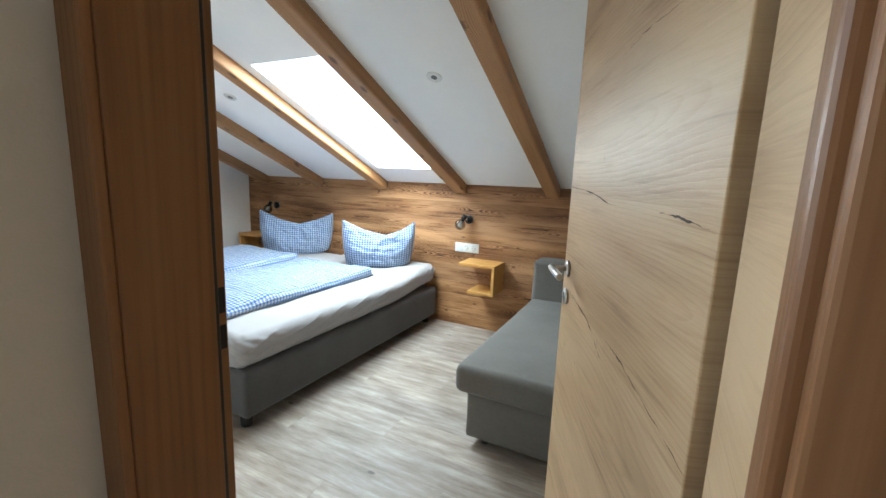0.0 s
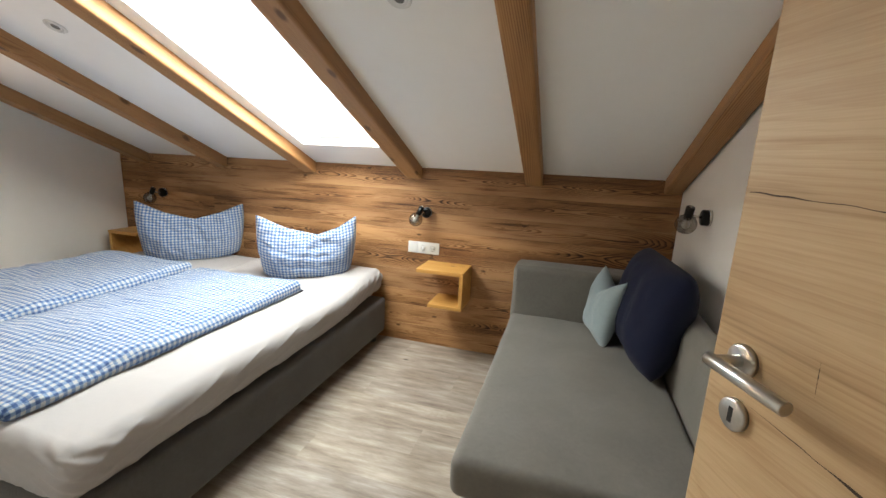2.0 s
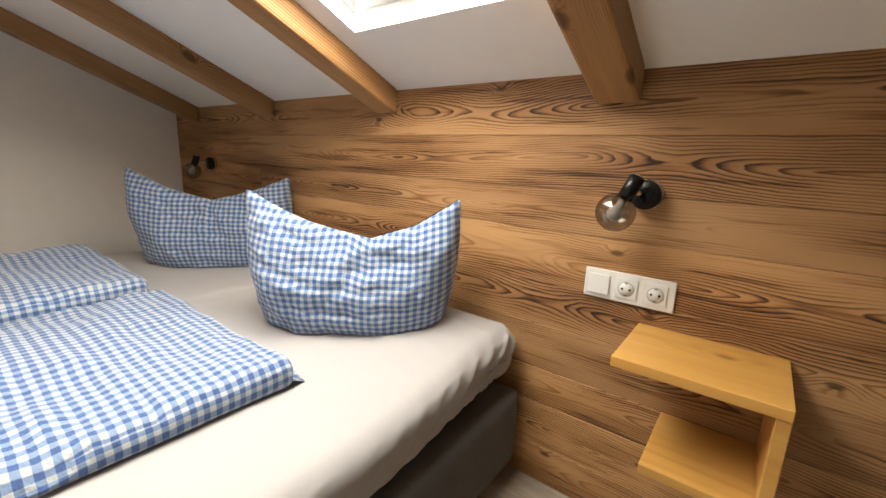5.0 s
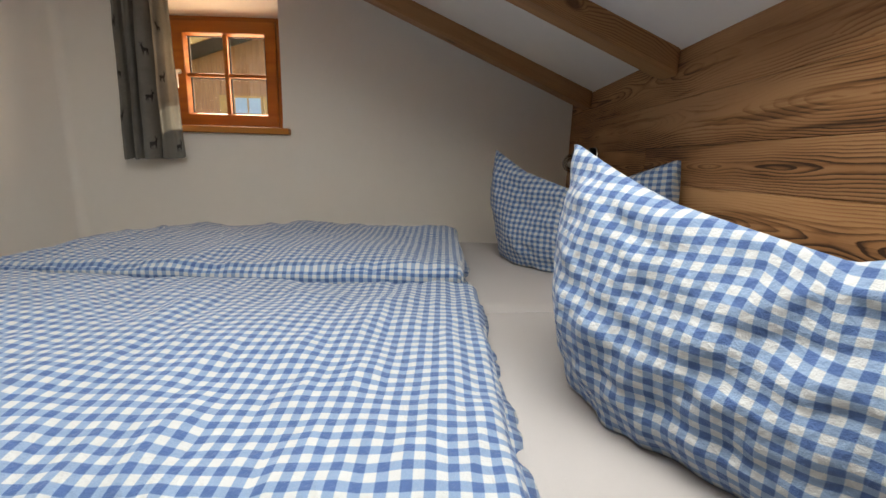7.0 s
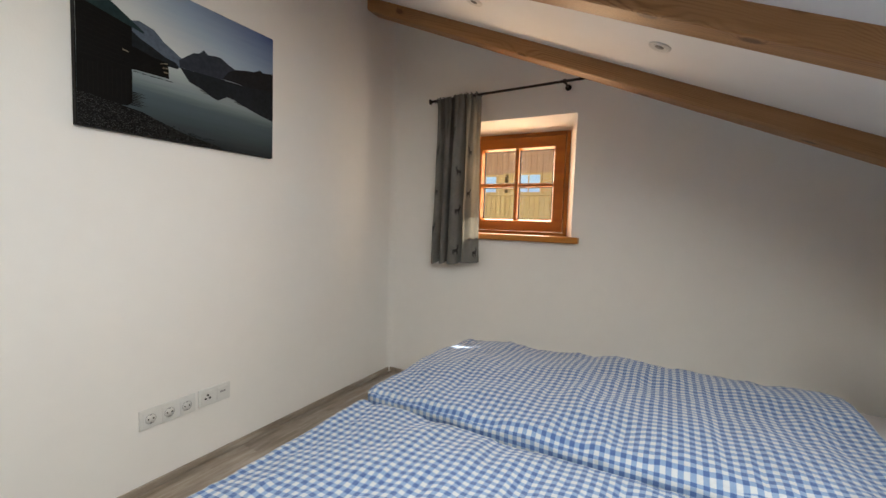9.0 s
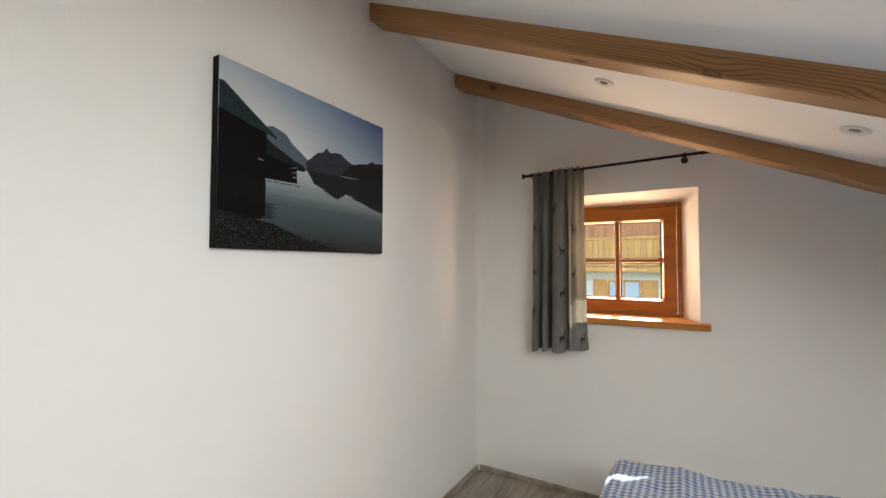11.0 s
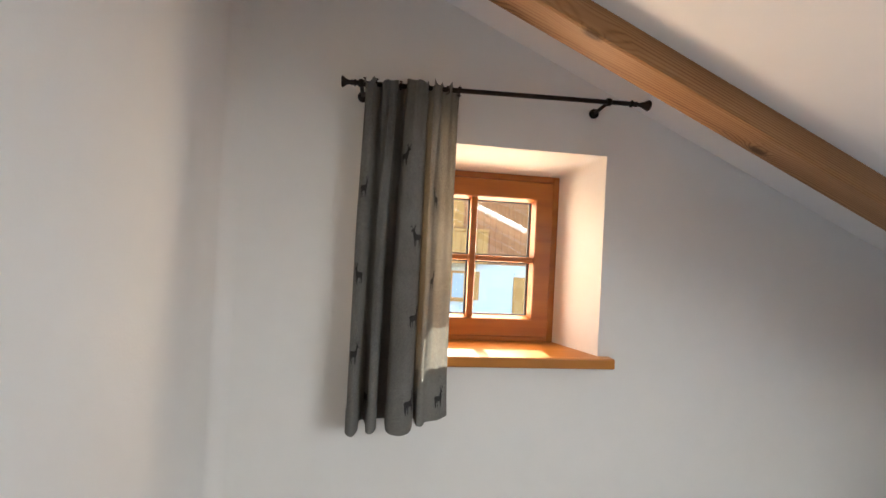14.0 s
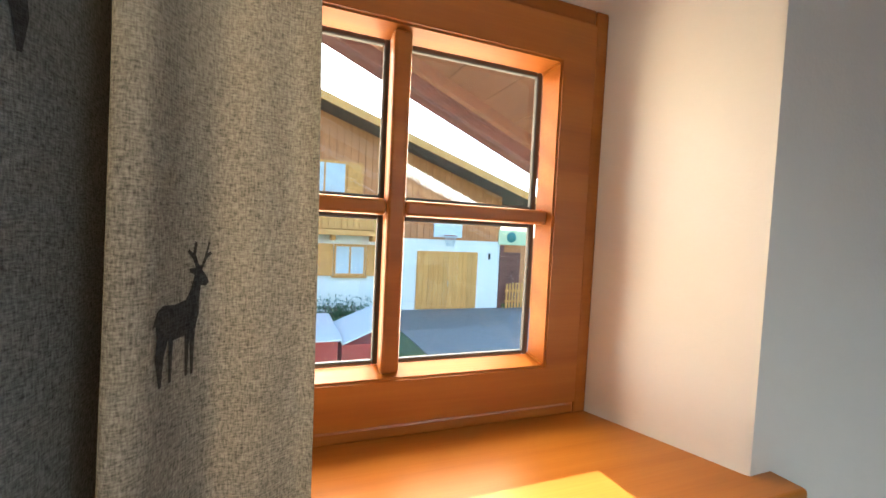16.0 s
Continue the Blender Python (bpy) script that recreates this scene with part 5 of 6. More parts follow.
def curtain_rod():
    z, x = 1.918, 0.104
    t = thing("curtain_rod", (x, -2.1, z), "thin wrought iron curtain rod with turned finials", "curtain rod")
    dz = 0.012
    part("pole", rod((x, -2.60, z - dz), (x, -1.70, z + dz), 0.0075, 18), M["iron"], t)
    fin = [(0.0075, 0), (0.012, 0.006), (0.007, 0.012), (0.009, 0.022), (0.006, 0.030), (0.009, 0.046), (0.018, 0.066), (0.016, 0.070), (0.0, 0.071)]
    part("finial", turned(fin, along((x, -1.70, z + dz), (x, -1.6, z + dz))), M["iron"], t)
    part("finial", turned([(r, h * 0.62) for r, h in fin], along((x, -2.60, z - dz), (x, -2.7, z - dz))), M["iron"], t)
    for y, zz in ((-1.775, z + 0.010), (-2.585, z - 0.012)):
        b = rod((x, y, zz), (0.012, y, zz - 0.006), 0.006, 14)
        turned([(0.0, 0), (0.017, 0), (0.017, 0.008), (0.009, 0.016), (0.0, 0.016)], along((0.0, y, zz - 0.006), (1, y, zz - 0.006)), 24, b)
        turned([(0.011, -0.008), (0.013, 0), (0.011, 0.008)], along((x, y, zz), (x, y + 1, zz)), 20, b)
        part("bracket", b, M["iron"], t)
    for i in range(9):
        y = -2.575 + 0.037 * i
        b = bmesh.new()
        seg, ms = 20, 6
        R, r = 0.013, 0.0018
        g = [[b.verts.new((x + (R + r * math.cos(2 * math.pi * q / ms)) * math.cos(2 * math.pi * p / seg), y + r * math.sin(2 * math.pi * q / ms) + 0.004 * math.sin(i * 3 + p), z - 0.007 + (R + r * math.cos(2 * math.pi * q / ms)) * math.sin(2 * math.pi * p / seg))) for q in range(ms)] for p in range(seg)]
        for p in range(seg):
            for q in range(ms):
                b.faces.new((g[p][q], g[(p + 1) % seg][q], g[(p + 1) % seg][(q + 1) % ms], g[p][(q + 1) % ms]))
        part("ring", b, M["iron"], t)


curtain_rod()

# ---- picture on the wall ----
def picture():
    X0, X1, Z0, Z1 = 1.069, 1.849, 1.411, 1.988
    t = thing("canvas_picture", ((X0 + X1) / 2, SOUTH, Z0), "canvas print of a dark boathouse on a mountain lake at dusk", "picture")

    def grad(name, low, mid, high, axis_mix, lo, hi):
        m, nt, b = shader(name, 0.55, 0.0, 0.12)
        c = coords(nt)
        s = nd(nt, "ShaderNodeSeparateXYZ", {0: c})
        v = mth(nt, 'ADD', s.outputs[2], mth(nt, 'MULTIPLY', s.outputs[0], axis_mix))
        v = mth(nt, 'DIVIDE', mth(nt, 'SUBTRACT', v, lo), hi - lo)
        v = mth(nt, 'ADD', v, mth(nt, 'MULTIPLY', mth(nt, 'SUBTRACT', nz(nt, vmul(nt, c, (4, 4, 60)), 1.0, 3), 0.5), 0.10))
        nt.links.new(ramp(nt, v, [(0.0, low), (0.5, mid), (1.0, high)]), b.inputs["Base Color"])
        return m
    ink = {"sky": grad("print_sky", (0.58, 0.60, 0.58), (0.27, 0.35, 0.46), (0.070, 0.105, 0.24), -0.45, 1.02, 1.50),
           "water": grad("print_water", (0.014, 0.016, 0.018), (0.075, 0.105, 0.12), (0.50, 0.57, 0.58), -0.05, 1.34, 1.66)}
    for k, c in (("far", (0.13, 0.17, 0.23)), ("slope", (0.018, 0.022, 0.028)), ("peak", (0.045, 0.055, 0.075)), ("mirror", (0.022, 0.026, 0.032)),
                 ("house", (0.006, 0.006, 0.006)), ("roof", (0.024, 0.046, 0.050)), ("board", (0.0115, 0.010, 0.009)), ("glint", (0.20, 0.26, 0.29)), ("slat", (0.28, 0.24, 0.17)), ("hill", (0.022, 0.022, 0.026))):
        ink[k] = plain("print_" + k, tuple(q * 0.7 for q in c), 0.55, 0.0, 0.35, 60, 0, 0.10)
    m, nt, b = shader("print_pebbles", 0.55, 0.0, 0.10)
    v = nd(nt, "ShaderNodeTexVoronoi", {"Scale": 190.0, "Vector": vmul(nt, coords(nt), (1, 1, 2.1))})
    nt.links.new(mixc(nt, 1.0, ramp(nt, v.outputs["Distance"], [(0.05, (0.085, 0.083, 0.082)), (0.60, (0.004, 0.004, 0.005))]), ramp(nt, nd(nt, "ShaderNodeSeparateColor", {0: v.outputs["Color"]}).outputs[0], [(0.2, (0.12, 0.12, 0.12)), (0.9, (1, 1, 1))]), 'MULTIPLY'), b.inputs["Base Color"])
    ink["pebbles"] = m
    part("canvas", block(X0, X1, SOUTH + 0.001, SOUTH + 0.030, Z0, Z1, 0.003), ink["house"], t)
    layers = (("sky", ((0, 0.5), (1, 0.5), (1, 1), (0, 1))),
              ("water", ((0, 0), (1, 0), (1, 0.53), (0, 0.53))),
              ("far", ((0.20, 0.50), (0.20, 0.70), (0.244, 0.722), (0.31, 0.70), (0.35, 0.648), (0.43, 0.585), (0.48, 0.55), (0.50, 0.51))),
              ("slope", ((0.19, 0.49), (0.20, 0.655), (0.245, 0.615), (0.30, 0.585), (0.36, 0.548), (0.41, 0.535), (0.425, 0.51), (0.42, 0.495))),
              ("peak", ((0.43, 0.515), (0.425, 0.56), (0.46, 0.60), (0.50, 0.645), (0.53, 0.655), (0.556, 0.692), (0.58, 0.667), (0.62, 0.680), (0.653, 0.683), (0.70, 0.652), (0.735, 0.635), (0.80, 0.640), (0.80, 0.545), (0.62, 0.52))),
              ("hill", ((0.66, 0.53), (0.70, 0.600), (0.735, 0.628), (0.80, 0.655), (0.86, 0.668), (0.903, 0.700), (0.93, 0.690), (1.0, 0.708), (1.0, 0.560), (0.85, 0.535))),
              ("mirror", ((0.43, 0.513), (0.477, 0.433), (0.55, 0.405), (0.60, 0.370), (0.635, 0.360), (0.69, 0.405), (0.732, 0.400), (0.80, 0.370), (0.90, 0.335), (1.0, 0.310), (1.0, 0.562), (0.85, 0.537), (0.62, 0.522))),
              ("house", ((0, 0.39), (0.21, 0.385), (0.213, 0.668), (0.012, 0.73), (0, 0.73))),
              ("house", ((0, 0.15), (0.19, 0.168), (0.210, 0.194), (0.212, 0.388), (0, 0.392))),
              ("house", ((0.208, 0.405), (0.376, 0.411), (0.372, 0.515), (0.30, 0.520), (0.228, 0.545), (0.208, 0.545))),
              ("slat", ((0.335, 0.492), (0.371, 0.505), (0.371, 0.511), (0.335, 0.500))),
              ("slat", ((0.345, 0.468), (0.374, 0.474), (0.374, 0.481), (0.345, 0.477))),
              ("slat", ((0.350, 0.440), (0.375, 0.443), (0.375, 0.450), (0.350, 0.449))),
              ("slat", ((0.172, 0.505), (0.198, 0.500), (0.198, 0.508), (0.172, 0.513))),
              ("roof", ((0, 0.725), (0.02, 0.722), (0.262, 0.648), (0.264, 0.660), (0.13, 0.775), (0.02, 0.875), (0, 0.875))),
              ("pebbles", ((0, 0), (0.66, 0.0), (0.646, 0.012), (0.447, 0.062), (0.33, 0.11), (0.25, 0.148), (0.145, 0.168), (0.027, 0.192), (0, 0.19))))
    rng = random.Random(8)
    # boards of the boathouse, its wavering reflection, ripples by the shore and stones in the shallows
    strips = [("board", ((0.014, 0.415 + 0.030 * k), (0.208, 0.408 + 0.026 * k), (0.208, 0.411 + 0.026 * k), (0.014, 0.419 + 0.030 * k))) for k in range(10)]
    strips += [("board", ((0.02 + 0.018 * k, 0.20), (0.023 + 0.018 * k, 0.20), (0.023 + 0.018 * k, 0.38), (0.02 + 0.018 * k, 0.38))) for k in range(10)]
    strips += [("board", ((0.228 + 0.01 * k, 0.42 + 0.012 * k), (0.36, 0.425 + 0.012 * k), (0.36, 0.428 + 0.012 * k), (0.228 + 0.01 * k, 0.425 + 0.012 * k))) for k in range(7)]
    for k in range(9):
        z, w = 0.176 + 0.010 * k, 0.035 + 0.03 * rng.random()
        strips.append(("house", ((0.20, z), (0.21 + w, z + 0.002), (0.21 + w * 0.8, z + 0.005), (0.20, z + 0.006))))
    for k in range(9):
        x, z = 0.215 + 0.018 * k, 0.392 - 0.004 * rng.random()
        strips.append(("glint" if k % 2 else "house", ((x, z), (x + 0.035, z + 0.002), (x + 0.030, z + 0.006), (x, z + 0.005))))
    for k in range(26):
        x = 0.47 + 0.50 * k / 25
        z = 0.43 - 0.055 * math.sin(k * 0.33) ** 2 - 0.10 * max(0, (x - 0.62)) + 0.012 * rng.random()
        strips.append(("mirror", ((x, z), (min(0.999, x + 0.045), z + 0.001), (min(0.998, x + 0.035), z + 0.007), (x + 0.004, z + 0.006))))
    for k in range(60):
        x = 0.02 + 0.60 * rng.random()
        z = (0.185 - 0.28 * x if x < 0.5 else 0.115 - 0.13 * x) + 0.016 * rng.random()
        w = 0.004 + 0.008 * rng.random()
        strips.append(("house", ((x, z), (x + w, z + 0.001), (x + w * 0.7, z + 0.007), (x + w * 0.2, z + 0.006))))
    layers = layers + tuple(strips)
    bm = bmesh.new()
    mats = list(ink)
    for i, (k, pts) in enumerate(layers):
        f = bm.faces.new([bm.verts.new((X1 - 0.002 - u * (X1 - X0 - 0.004), SOUTH + 0.0302 + 0.0002 * min(i, 18) + 0.00002 * max(0, i - 18), Z0 + 0.002 + v * (Z1 - Z0 - 0.004))) for u, v in pts])
        f.normal_update()
        if f.normal.y < 0:
            f.normal_flip()
        f.material_index = mats.index(k)
    part("printed_image", bm, [ink[k] for k in mats], t, "lake landscape print")


picture()

# ---- outdoors ----
M["grass"] = plain("grass", (0.07, 0.12, 0.03), 0.9, 0, 0.4, 9, 0.5)
M["asphalt"] = plain("pale_asphalt", (0.23, 0.218, 0.198), 0.85, 0, 0.2, 60, 0.3)
M["render"] = plaster("cream_white_render", (0.88, 0.82, 0.73))
M["clad"] = wood("red_brown_cladding", (0.38, 0.12, 0.035), (0.64, 0.235, 0.075), (0.72, 0.31, 0.11), 2, rings=20, warp=1, knots=0.2, ringy=0.3)
M["goldwood"] = wood("golden_larch", (0.56, 0.21, 0.04), (0.76, 0.35, 0.08), (0.82, 0.43, 0.13), 2, rings=20, warp=1, knots=0.2, ringy=0.3)
M["soffit"] = wood("soffit_boards", (0.15, 0.05, 0.022), (0.27, 0.10, 0.045), (0.34, 0.14, 0.06), 0, rings=30, warp=1, knots=0.3, ringy=0.3)
M["rafter"] = wood("red_brown_rafter", (0.10, 0.035, 0.022), (0.19, 0.065, 0.045), (0.24, 0.09, 0.06), 1, rings=30, warp=1, knots=0.3, ringy=0.3)
M["tile"] = plain("roof_tiles", (0.12, 0.10, 0.09), 0.8, 0, 0.3, 20, 0.4)
M["netting"] = plain("pale_net_curtain", (0.6, 0.62, 0.64), 0.8, 0, 0.1, 20)
M["leaf"] = plain("shrub_leaves", (0.06, 0.11, 0.035), 0.7, 0, 0.4, 20)
M["redpaint"] = plain("red_paint", (0.42, 0.05, 0.035), 0.6, 0, 0.15, 20)
M["sign"] = plain("pale_green_sign", (0.60, 0.66, 0.40), 0.6, 0, 0.1, 20)
M["teal"] = plain("teal_emblem", (0.05, 0.22, 0.22), 0.6, 0, 0.1, 20)
G = -1.46
structure(part("ground", block(-420, 420, -400, 400, G - 0.3, G, 0), M["grass"]), "grass around the neighbouring house")
structure(part("road", block(-13.55, -4.5, 0.9, 7.5, G - 0.02, G + 0.02, 0), M["asphalt"]), "pale asphalt drive in front of a garage")


def house():
    F = -13.6
    A, S_, ZA = -4.5, 0.338, 6.15
    t = thing("house", (F, A, G), "alpine house with white render, red-brown boarding and a wooden balcony", "house")
    Y0, Y1 = -14.5, 5.5
    part("lower_wall", block(F - 8, F, Y0, Y1, G, 1.08, 0), M["render"], t, "white rendered ground floor")
    b = bmesh.new()
    for i in range(84):
        y0 = Y0 + (Y1 - Y0) * i / 84
        y1 = Y0 + (Y1 - Y0) * (i + 1) / 84 - 0.012
        q = block(F - 0.02, F + 0.02, y0, y1, 1.08, 2, 0)
        for v in q.verts:
            if v.co.z > 1.5:
                v.co.z = ZA - S_ * abs(v.co.y - A)
        merge(b, q)
    tagged(part("boarding", b, M["clad"], t, "vertical red-brown boards"), kind="stuff")
    q = block(F - 8, F - 0.021, Y0, Y1, 1.08, 2, 0)
    bmesh.ops.bisect_plane(q, geom=q.verts[:] + q.edges[:] + q.faces[:], plane_co=(0, A, 0), plane_no=(0, 1, 0))
    for v in q.verts:
        if v.co.z > 1.5:
            v.co.z = ZA - S_ * abs(v.co.y - A)
    part("upper_wall", q, M["clad"], t)
    for s in (-1, 1):
        far = A + s * 11.8
        ya, yb = sorted((A, far))
        q = block(F - 9, F + 1.25, ya, yb, 0, 1, 0)
        for v in q.verts:
            v.co.z = ZA + 0.02 - S_ * abs(v.co.y - A) + (0.22 if v.co.z > 0.5 else 0)
        part("roof", q, M["tile"], t, "grey tiled roof")
        q = block(F + 1.255, F + 1.31, ya, yb, 0, 1, 0)
        for v in q.verts:
            v.co.z = ZA - 0.03 - S_ * abs(v.co.y - A) + (0.24 if v.co.z > 0.5 else 0)
        part("verge_board", q, M["goldwood"], t, "golden verge board")

    def window(y0, y1, z0, z1, shutters):
        w = part("window", block(F + 0.021, F + 0.075, y0, y1, z0, z1, 0.01), M["goldwood"], t)
        ym = (y0 + y1) / 2
        for a, c in ((y0 + 0.07, ym - 0.03), (ym + 0.03, y1 - 0.07)):
            part("pane", block(F + 0.076, F + 0.082, a, c, z0 + 0.08, z1 - 0.08, 0), M["netting"], w, "pane with a pale net curtain")
        part("sill", block(F + 0.02, F + 0.14, y0 - 0.05, y1 + 0.05, z0 - 0.06, z0 - 0.005, 0.005), M["goldwood"], w)
        for s in shutters:
            a, c = (y0 - 0.52, y0 - 0.02) if s < 0 else (y1 + 0.02, y1 + 0.52)
            sh = part("shutter", block(F + 0.022, F + 0.062, a, c, z0, z1, 0.006), M["goldwood"], w)
            for k in range(4):
                zz = z0 + (z1 - z0) * (k + 0.5) / 4
                part("panel", block(F + 0.063, F + 0.073, a + 0.06, c - 0.06, zz - 0.1, zz + 0.1, 0.004), M["goldwood"], sh)
    window(-0.66, 0.38, -0.25, 0.80, (-1, 1))
    window(-4.2, -3.1, -0.25, 0.80, (-1, 1))
    window(-1.75, -0.33, 2.40, 3.48, (-1, 1))
    window(-6.75, -5.70, 2.32, 3.15, (-1, 1))
    window(-8.60, -7.52, 2.32, 3.10, (-1, 1))
    # balcony
    bal = part("balcony", block(F + 0.02, F + 0.95, -10.5, 0.95, 1.10, 1.28, 0.01), M["goldwood"], t, "golden wooden balcony")
    part("handrail", block(F + 0.86, F + 0.98, -10.5, 0.95, 2.20, 2.30, 0.01), M["goldwood"], bal)
    for i in range(60):
        y0 = -10.45 + 0.19 * i
        board = part("board", block(F + 0.90, F + 0.93, y0, y0 + 0.175, 1.30, 2.195, 0.006, 1), M["goldwood"], bal)
    for i in range(20):
        y0 = -10.27 + 0.57 * i
        m = Matrix.Translation((F + 0.931, y0, 1.78)) @ Matrix.Rotation(radians(90), 4, 'Y')
        b = turned([(0.0, 0.003), (0.035, 0.003), (0.035, 0.0), (0.0, 0.0)], m @ Matrix.Translation((0.09, 0, 0)), 12)
        turned([(0.0, 0.003), (0.035, 0.003), (0.035, 0.0), (0.0, 0.0)], m @ Matrix.Translation((-0.09, 0, 0)), 12, b)
        part("cutout", b, M["clad"], bal, "dark cut-out in the balustrade")
    for y in (0.55, -0.75):
        part("bracket", block(F + 0.02, F + 0.6, y - 0.07, y + 0.07, 0.92, 1.095, 0.01), M["goldwood"], bal)
    # garage
    g = part("garage_door", block(F + 0.005, F + 0.06, 2.20, 4.56, G + 0.03, 0.655, 0.01), M["goldwood"], t, "golden wooden garage door")
    for i in range(12):
        y0 = 2.24 + 0.19 * i
        part("board", block(F + 0.061, F + 0.075, y0, y0 + 0.178, G + 0.06, 0.62, 0.004, 1), M["goldwood"], g)
    part("handle", block(F + 0.076, F + 0.12, 3.37, 3.40, -0.62, -0.40, 0.006), M["chrome"], g)
    b = block(F + 0.005, F + 0.03, 5.02, 5.10, 0.40, 0.62, 0.003)
    part("house_number", b, M["iron"], t)
    # entrance porch
    part("porch_wall", block(F - 2, F - 0.9, 5.5, 8.0, G, 1.3, 0), M["clad"], t, "dark boarded porch")
    part("porch_door", block(F - 0.89, F - 0.83, 6.0, 6.95, G, 0.65, 0.01), M["rafter"], t)
    part("porch_post", block(F - 0.1, F + 0.06, 5.52, 5.66, G, 0.95, 0.01), M["rafter"], t)
    part("porch_sign", block(F + 0.02, F + 0.06, 5.40, 6.75, 0.98, 1.55, 0.01), M["sign"], t, "pale green sign board")
    part("emblem", turned([(0.0, 0.01), (0.2, 0.01), (0.2, 0.0), (0.0, 0.0)], Matrix.Translation((F + 0.06, 5.95, 1.27)) @ Matrix.Rotation(radians(90), 4, 'Y'), 24), M["teal"], t)


house()

hoop = thing("basketball_hoop", (-13.5, 3.3, 1.2), "white basketball backboard with a red hoop above the garage", "basketball hoop")
part("backboard", block(-13.56, -13.50, 2.76, 3.86, 1.16, 1.72, 0.012), M["trimwhite"], hoop)
b = bmesh.new()
for p in range(24):
    a0, a1 = 2 * math.pi * p / 24, 2 * math.pi * (p + 1) / 24
    rod((-13.26 + 0.22 * math.cos(a0), 3.31 + 0.22 * math.sin(a0), 1.24), (-13.26 + 0.22 * math.cos(a1), 3.31 + 0.22 * math.sin(a1), 1.24), 0.012, 6, b)
part("rim", b, M["redpaint"], hoop)
b = bmesh.new()
for p in range(12):
    a0 = 2 * math.pi * p / 12
    for d in (0.5, -0.5):
        rod((-13.26 + 0.22 * math.cos(a0), 3.31 + 0.22 * math.sin(a0), 1.23), (-13.26 + 0.13 * math.cos(a0 + d), 3.31 + 0.13 * math.sin(a0 + d), 0.86), 0.005, 4, b)
part("net", b, M["netting"], hoop)

fence = thing("picket_fence", (-13.4, 6.0, G), "low pale wooden picket fence beside the garage", "fence")
for i in range(10):
    y0 = 5.72 + 0.13 * i
    b = block(-13.36, -13.33, y0, y0 + 0.075, G + 0.05, -0.50 + 0.05 * math.sin(i * 0.5), 0.008, 1)
    part("picket", b, M["goldwood"], fence)
for z in (-1.2, -0.8):
    part("rail", block(-13.40, -13.365, 5.7, 7.05, z, z + 0.08, 0.006), M["goldwood"], fence)

shed = thing("shed", (-7.6, -2.4, G), "low red shed with a pale sheet roof", "shed")
part("wall", block(-8.9, -7.0, -4.2, -1.30, G, -0.62, 0.01), M["redpaint"], shed)
q = block(-9.1, -6.85, -4.4, -1.25, -0.61, -0.57, 0)
part("roof", q, M["trimwhite"], shed)
q = block(-8.6, -6.9, -1.24, -0.30, 0, 1, 0)
for v in q.verts:
    v.co.z = -0.70 + (v.co.y + 1.24) * 0.42 + (0.03 if v.co.z > 0.5 else 0)
part("lean_to_roof", q, M["trimwhite"], shed)
part("lean_to_wall", block(-8.5, -7.0, -1.23, -0.35, G, -0.72, 0), M["redpaint"], shed)

rng = random.Random(3)
shrub = thing("shrub", (-12.9, -0.4, G), "low green shrub in front of the white house wall", "shrub")
b = bmesh.new()
for i in range(900):
    c = Vector((-12.9 + rng.gauss(0, 0.22), -0.5 + rng.gauss(0, 0.6), G + abs(rng.gauss(0.18, 0.20))))
    m = Matrix.Translation(c) @ Euler((rng.random() * 6, rng.random() * 6, rng.random() * 6)).to_matrix().to_4x4()
    poly(((-0.045, 0), (0, -0.02), (0.045, 0), (0, 0.02)), m, b)
part("leaves", b, M["leaf"], shrub)
b = bmesh.new()
for i in range(14):
    y = -0.5 + rng.gauss(0, 0.4)
    rod((-12.9, y, G), (-12.9 + rng.gauss(0, 0.1), y + rng.gauss(0, 0.1), G + 0.35), 0.01, 6, b)
part("stems", b, M["rafter"], shrub)

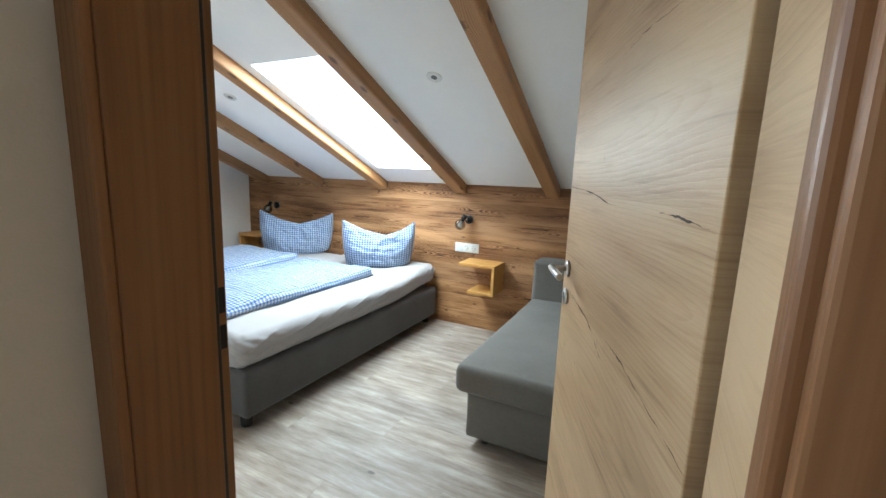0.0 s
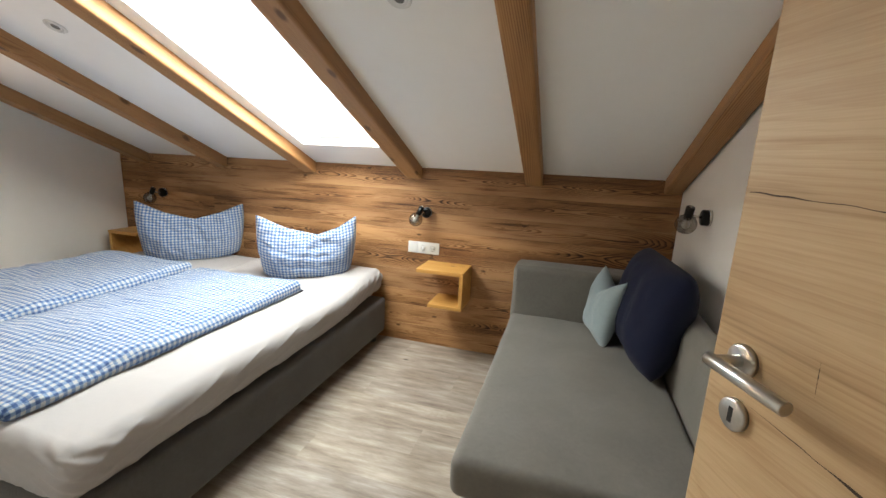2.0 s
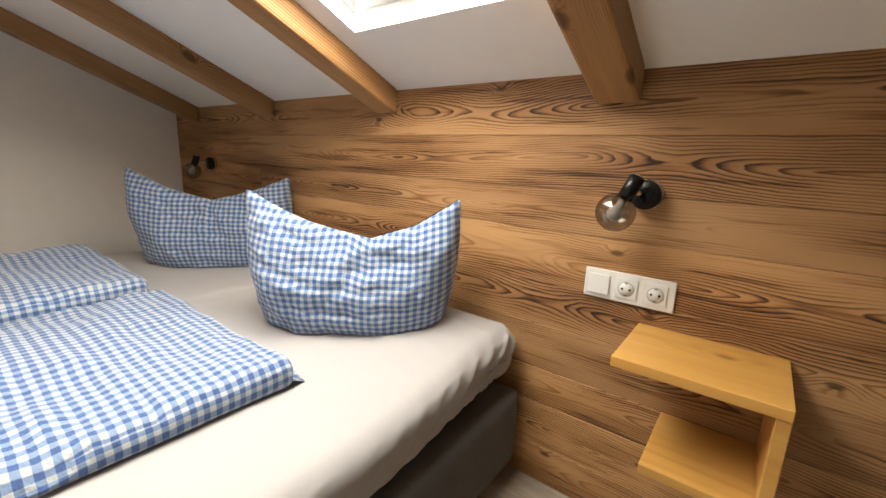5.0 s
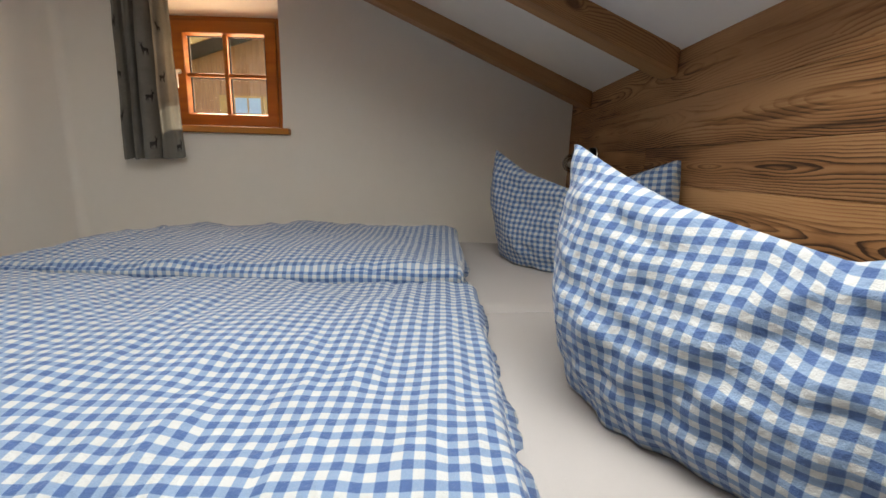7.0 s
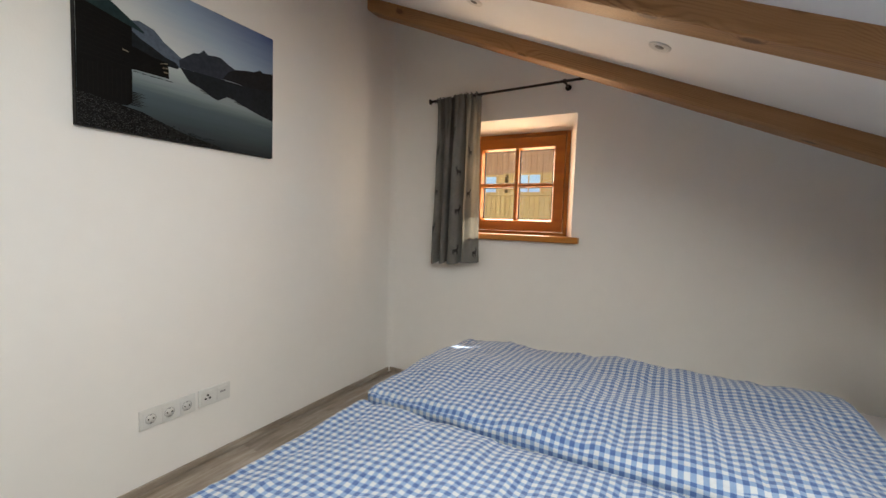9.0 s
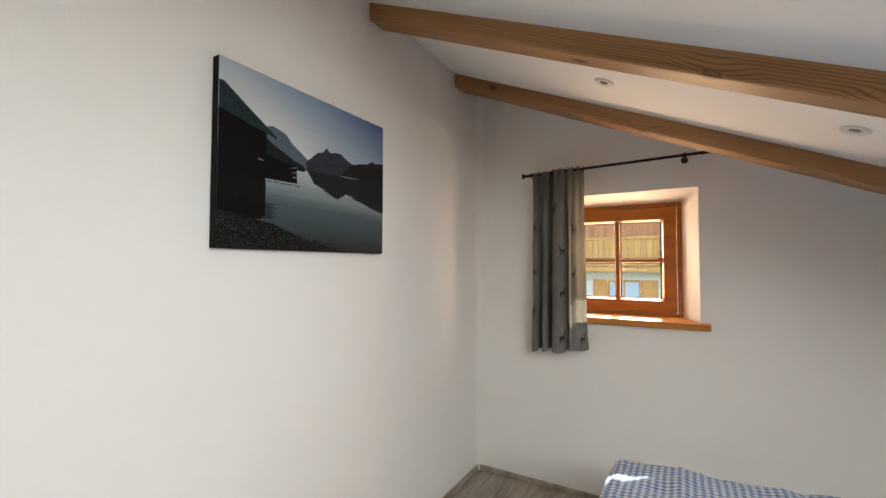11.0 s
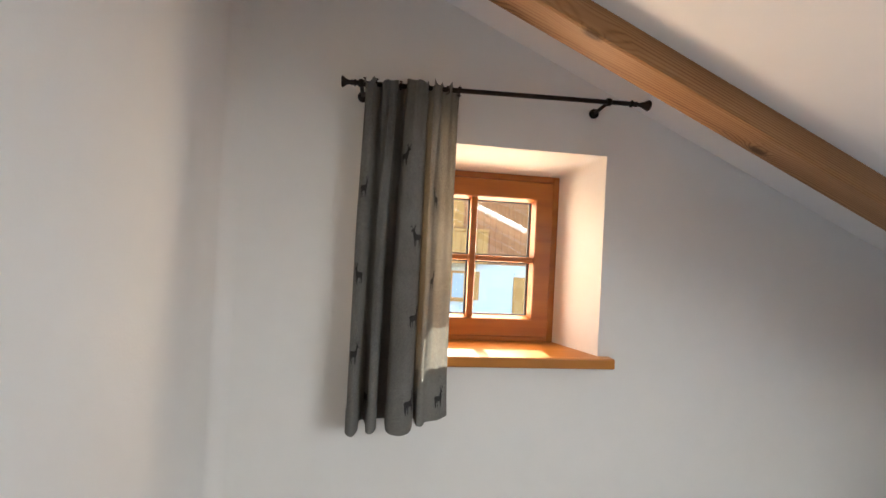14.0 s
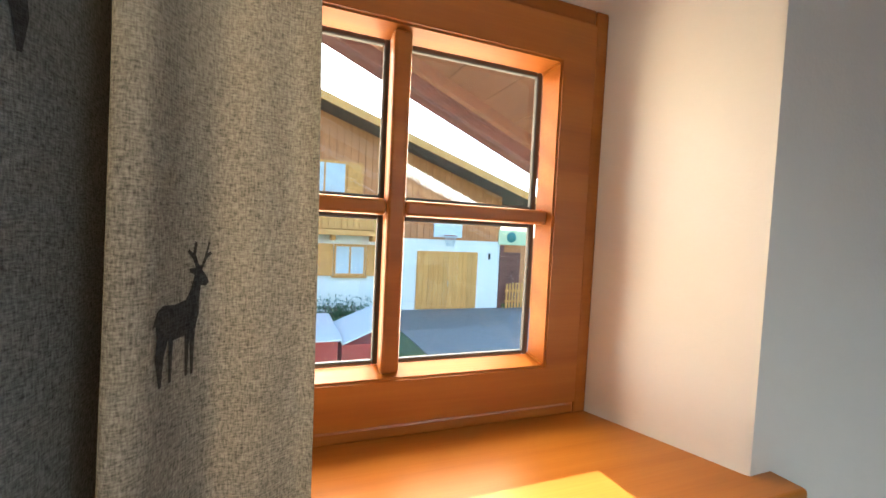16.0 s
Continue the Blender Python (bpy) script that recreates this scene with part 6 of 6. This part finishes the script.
# own roof beyond the gable wall
eave = structure(part("roof_overhang", sloped(-1.95, -0.38, -6.0, 1.4, 0.285, 0.34), M["tile"]), "wooden roof overhang outside the window")
part("rafter", sloped(-1.95, -1.80, -6.0, 1.4, 0.13, 0.284, 0.008), M["rafter"], eave, "red-brown verge rafter")
part("rafter", sloped(-1.79, -1.74, -6.0, 1.4, 0.20, 0.284, 0.004), M["soffit"], eave)
for i in range(36):
    y0 = -6.0 + 0.205 * i
    part("soffit_board", sloped(-1.735, -0.385, y0, y0 + 0.200, 0.262, 0.283, 0), M["soffit"], eave)

# ---- boards on the wall behind the bed ----
rng = random.Random(11)
z, row = 0.0, 0
while z < CZ - 0.02:
    h = (0.128, 0.152, 0.118, 0.146, 0.135, 0.160, 0.122, 0.148, 0.16)[row % 9]
    top = min(z + h, CZ + 0.01)
    xs = [0.0005] + sorted(rng.uniform(0.7, 3.7) for _ in range((0, 1, 0, 0, 1, 0, 1, 0, 0)[row % 9])) + [EAST - 0.0005]
    for x0, x1 in zip(xs, xs[1:]):
        if x1 - x0 < 0.05:
            continue
        b = block(x0, x1 - 0.0006, -0.0012 * rng.random(), 0.0235, z, top - 0.0008, 0.0016, 1)
        mid_ = Vector(((x0 + x1) / 2, 0.012, (z + top) / 2))
        b.transform(Matrix.Translation(-mid_))
        ob = part("plank", b, M["plank"])
        ob.parent, ob.location = bpy.data.objects["wall_north"], mid_
    z, row = top, row + 1

# low skirting at the foot of the plastered walls
structure(part("baseboard", block(0.0005, 3.158, SOUTH + 0.0005, SOUTH + 0.011, 0.0005, 0.034, 0.002), M["floor"]), "low skirting strip in the floor's colour")
structure(part("baseboard", block(0.0005, 0.011, SOUTH + 0.0115, -0.003, 0.0005, 0.034, 0.002), M["floor"]), "low skirting strip in the floor's colour")

# ---- floor boards ----
row, y = 0, 0.02
while y > -4.93:
    x = -0.01 - (row * 0.47 % 1.38)
    while x < 5.43:
        x0, x1 = max(x, -0.01), min(x + 1.3796, 5.44)
        if x1 - x0 > 0.03:
            part("floor_board", block(x0, x1, y - 0.1931, y, -0.0055, 0.0, 0.0004, 1), M["floor"], floor)
        x += 1.38
    y -= 0.1935
    row += 1
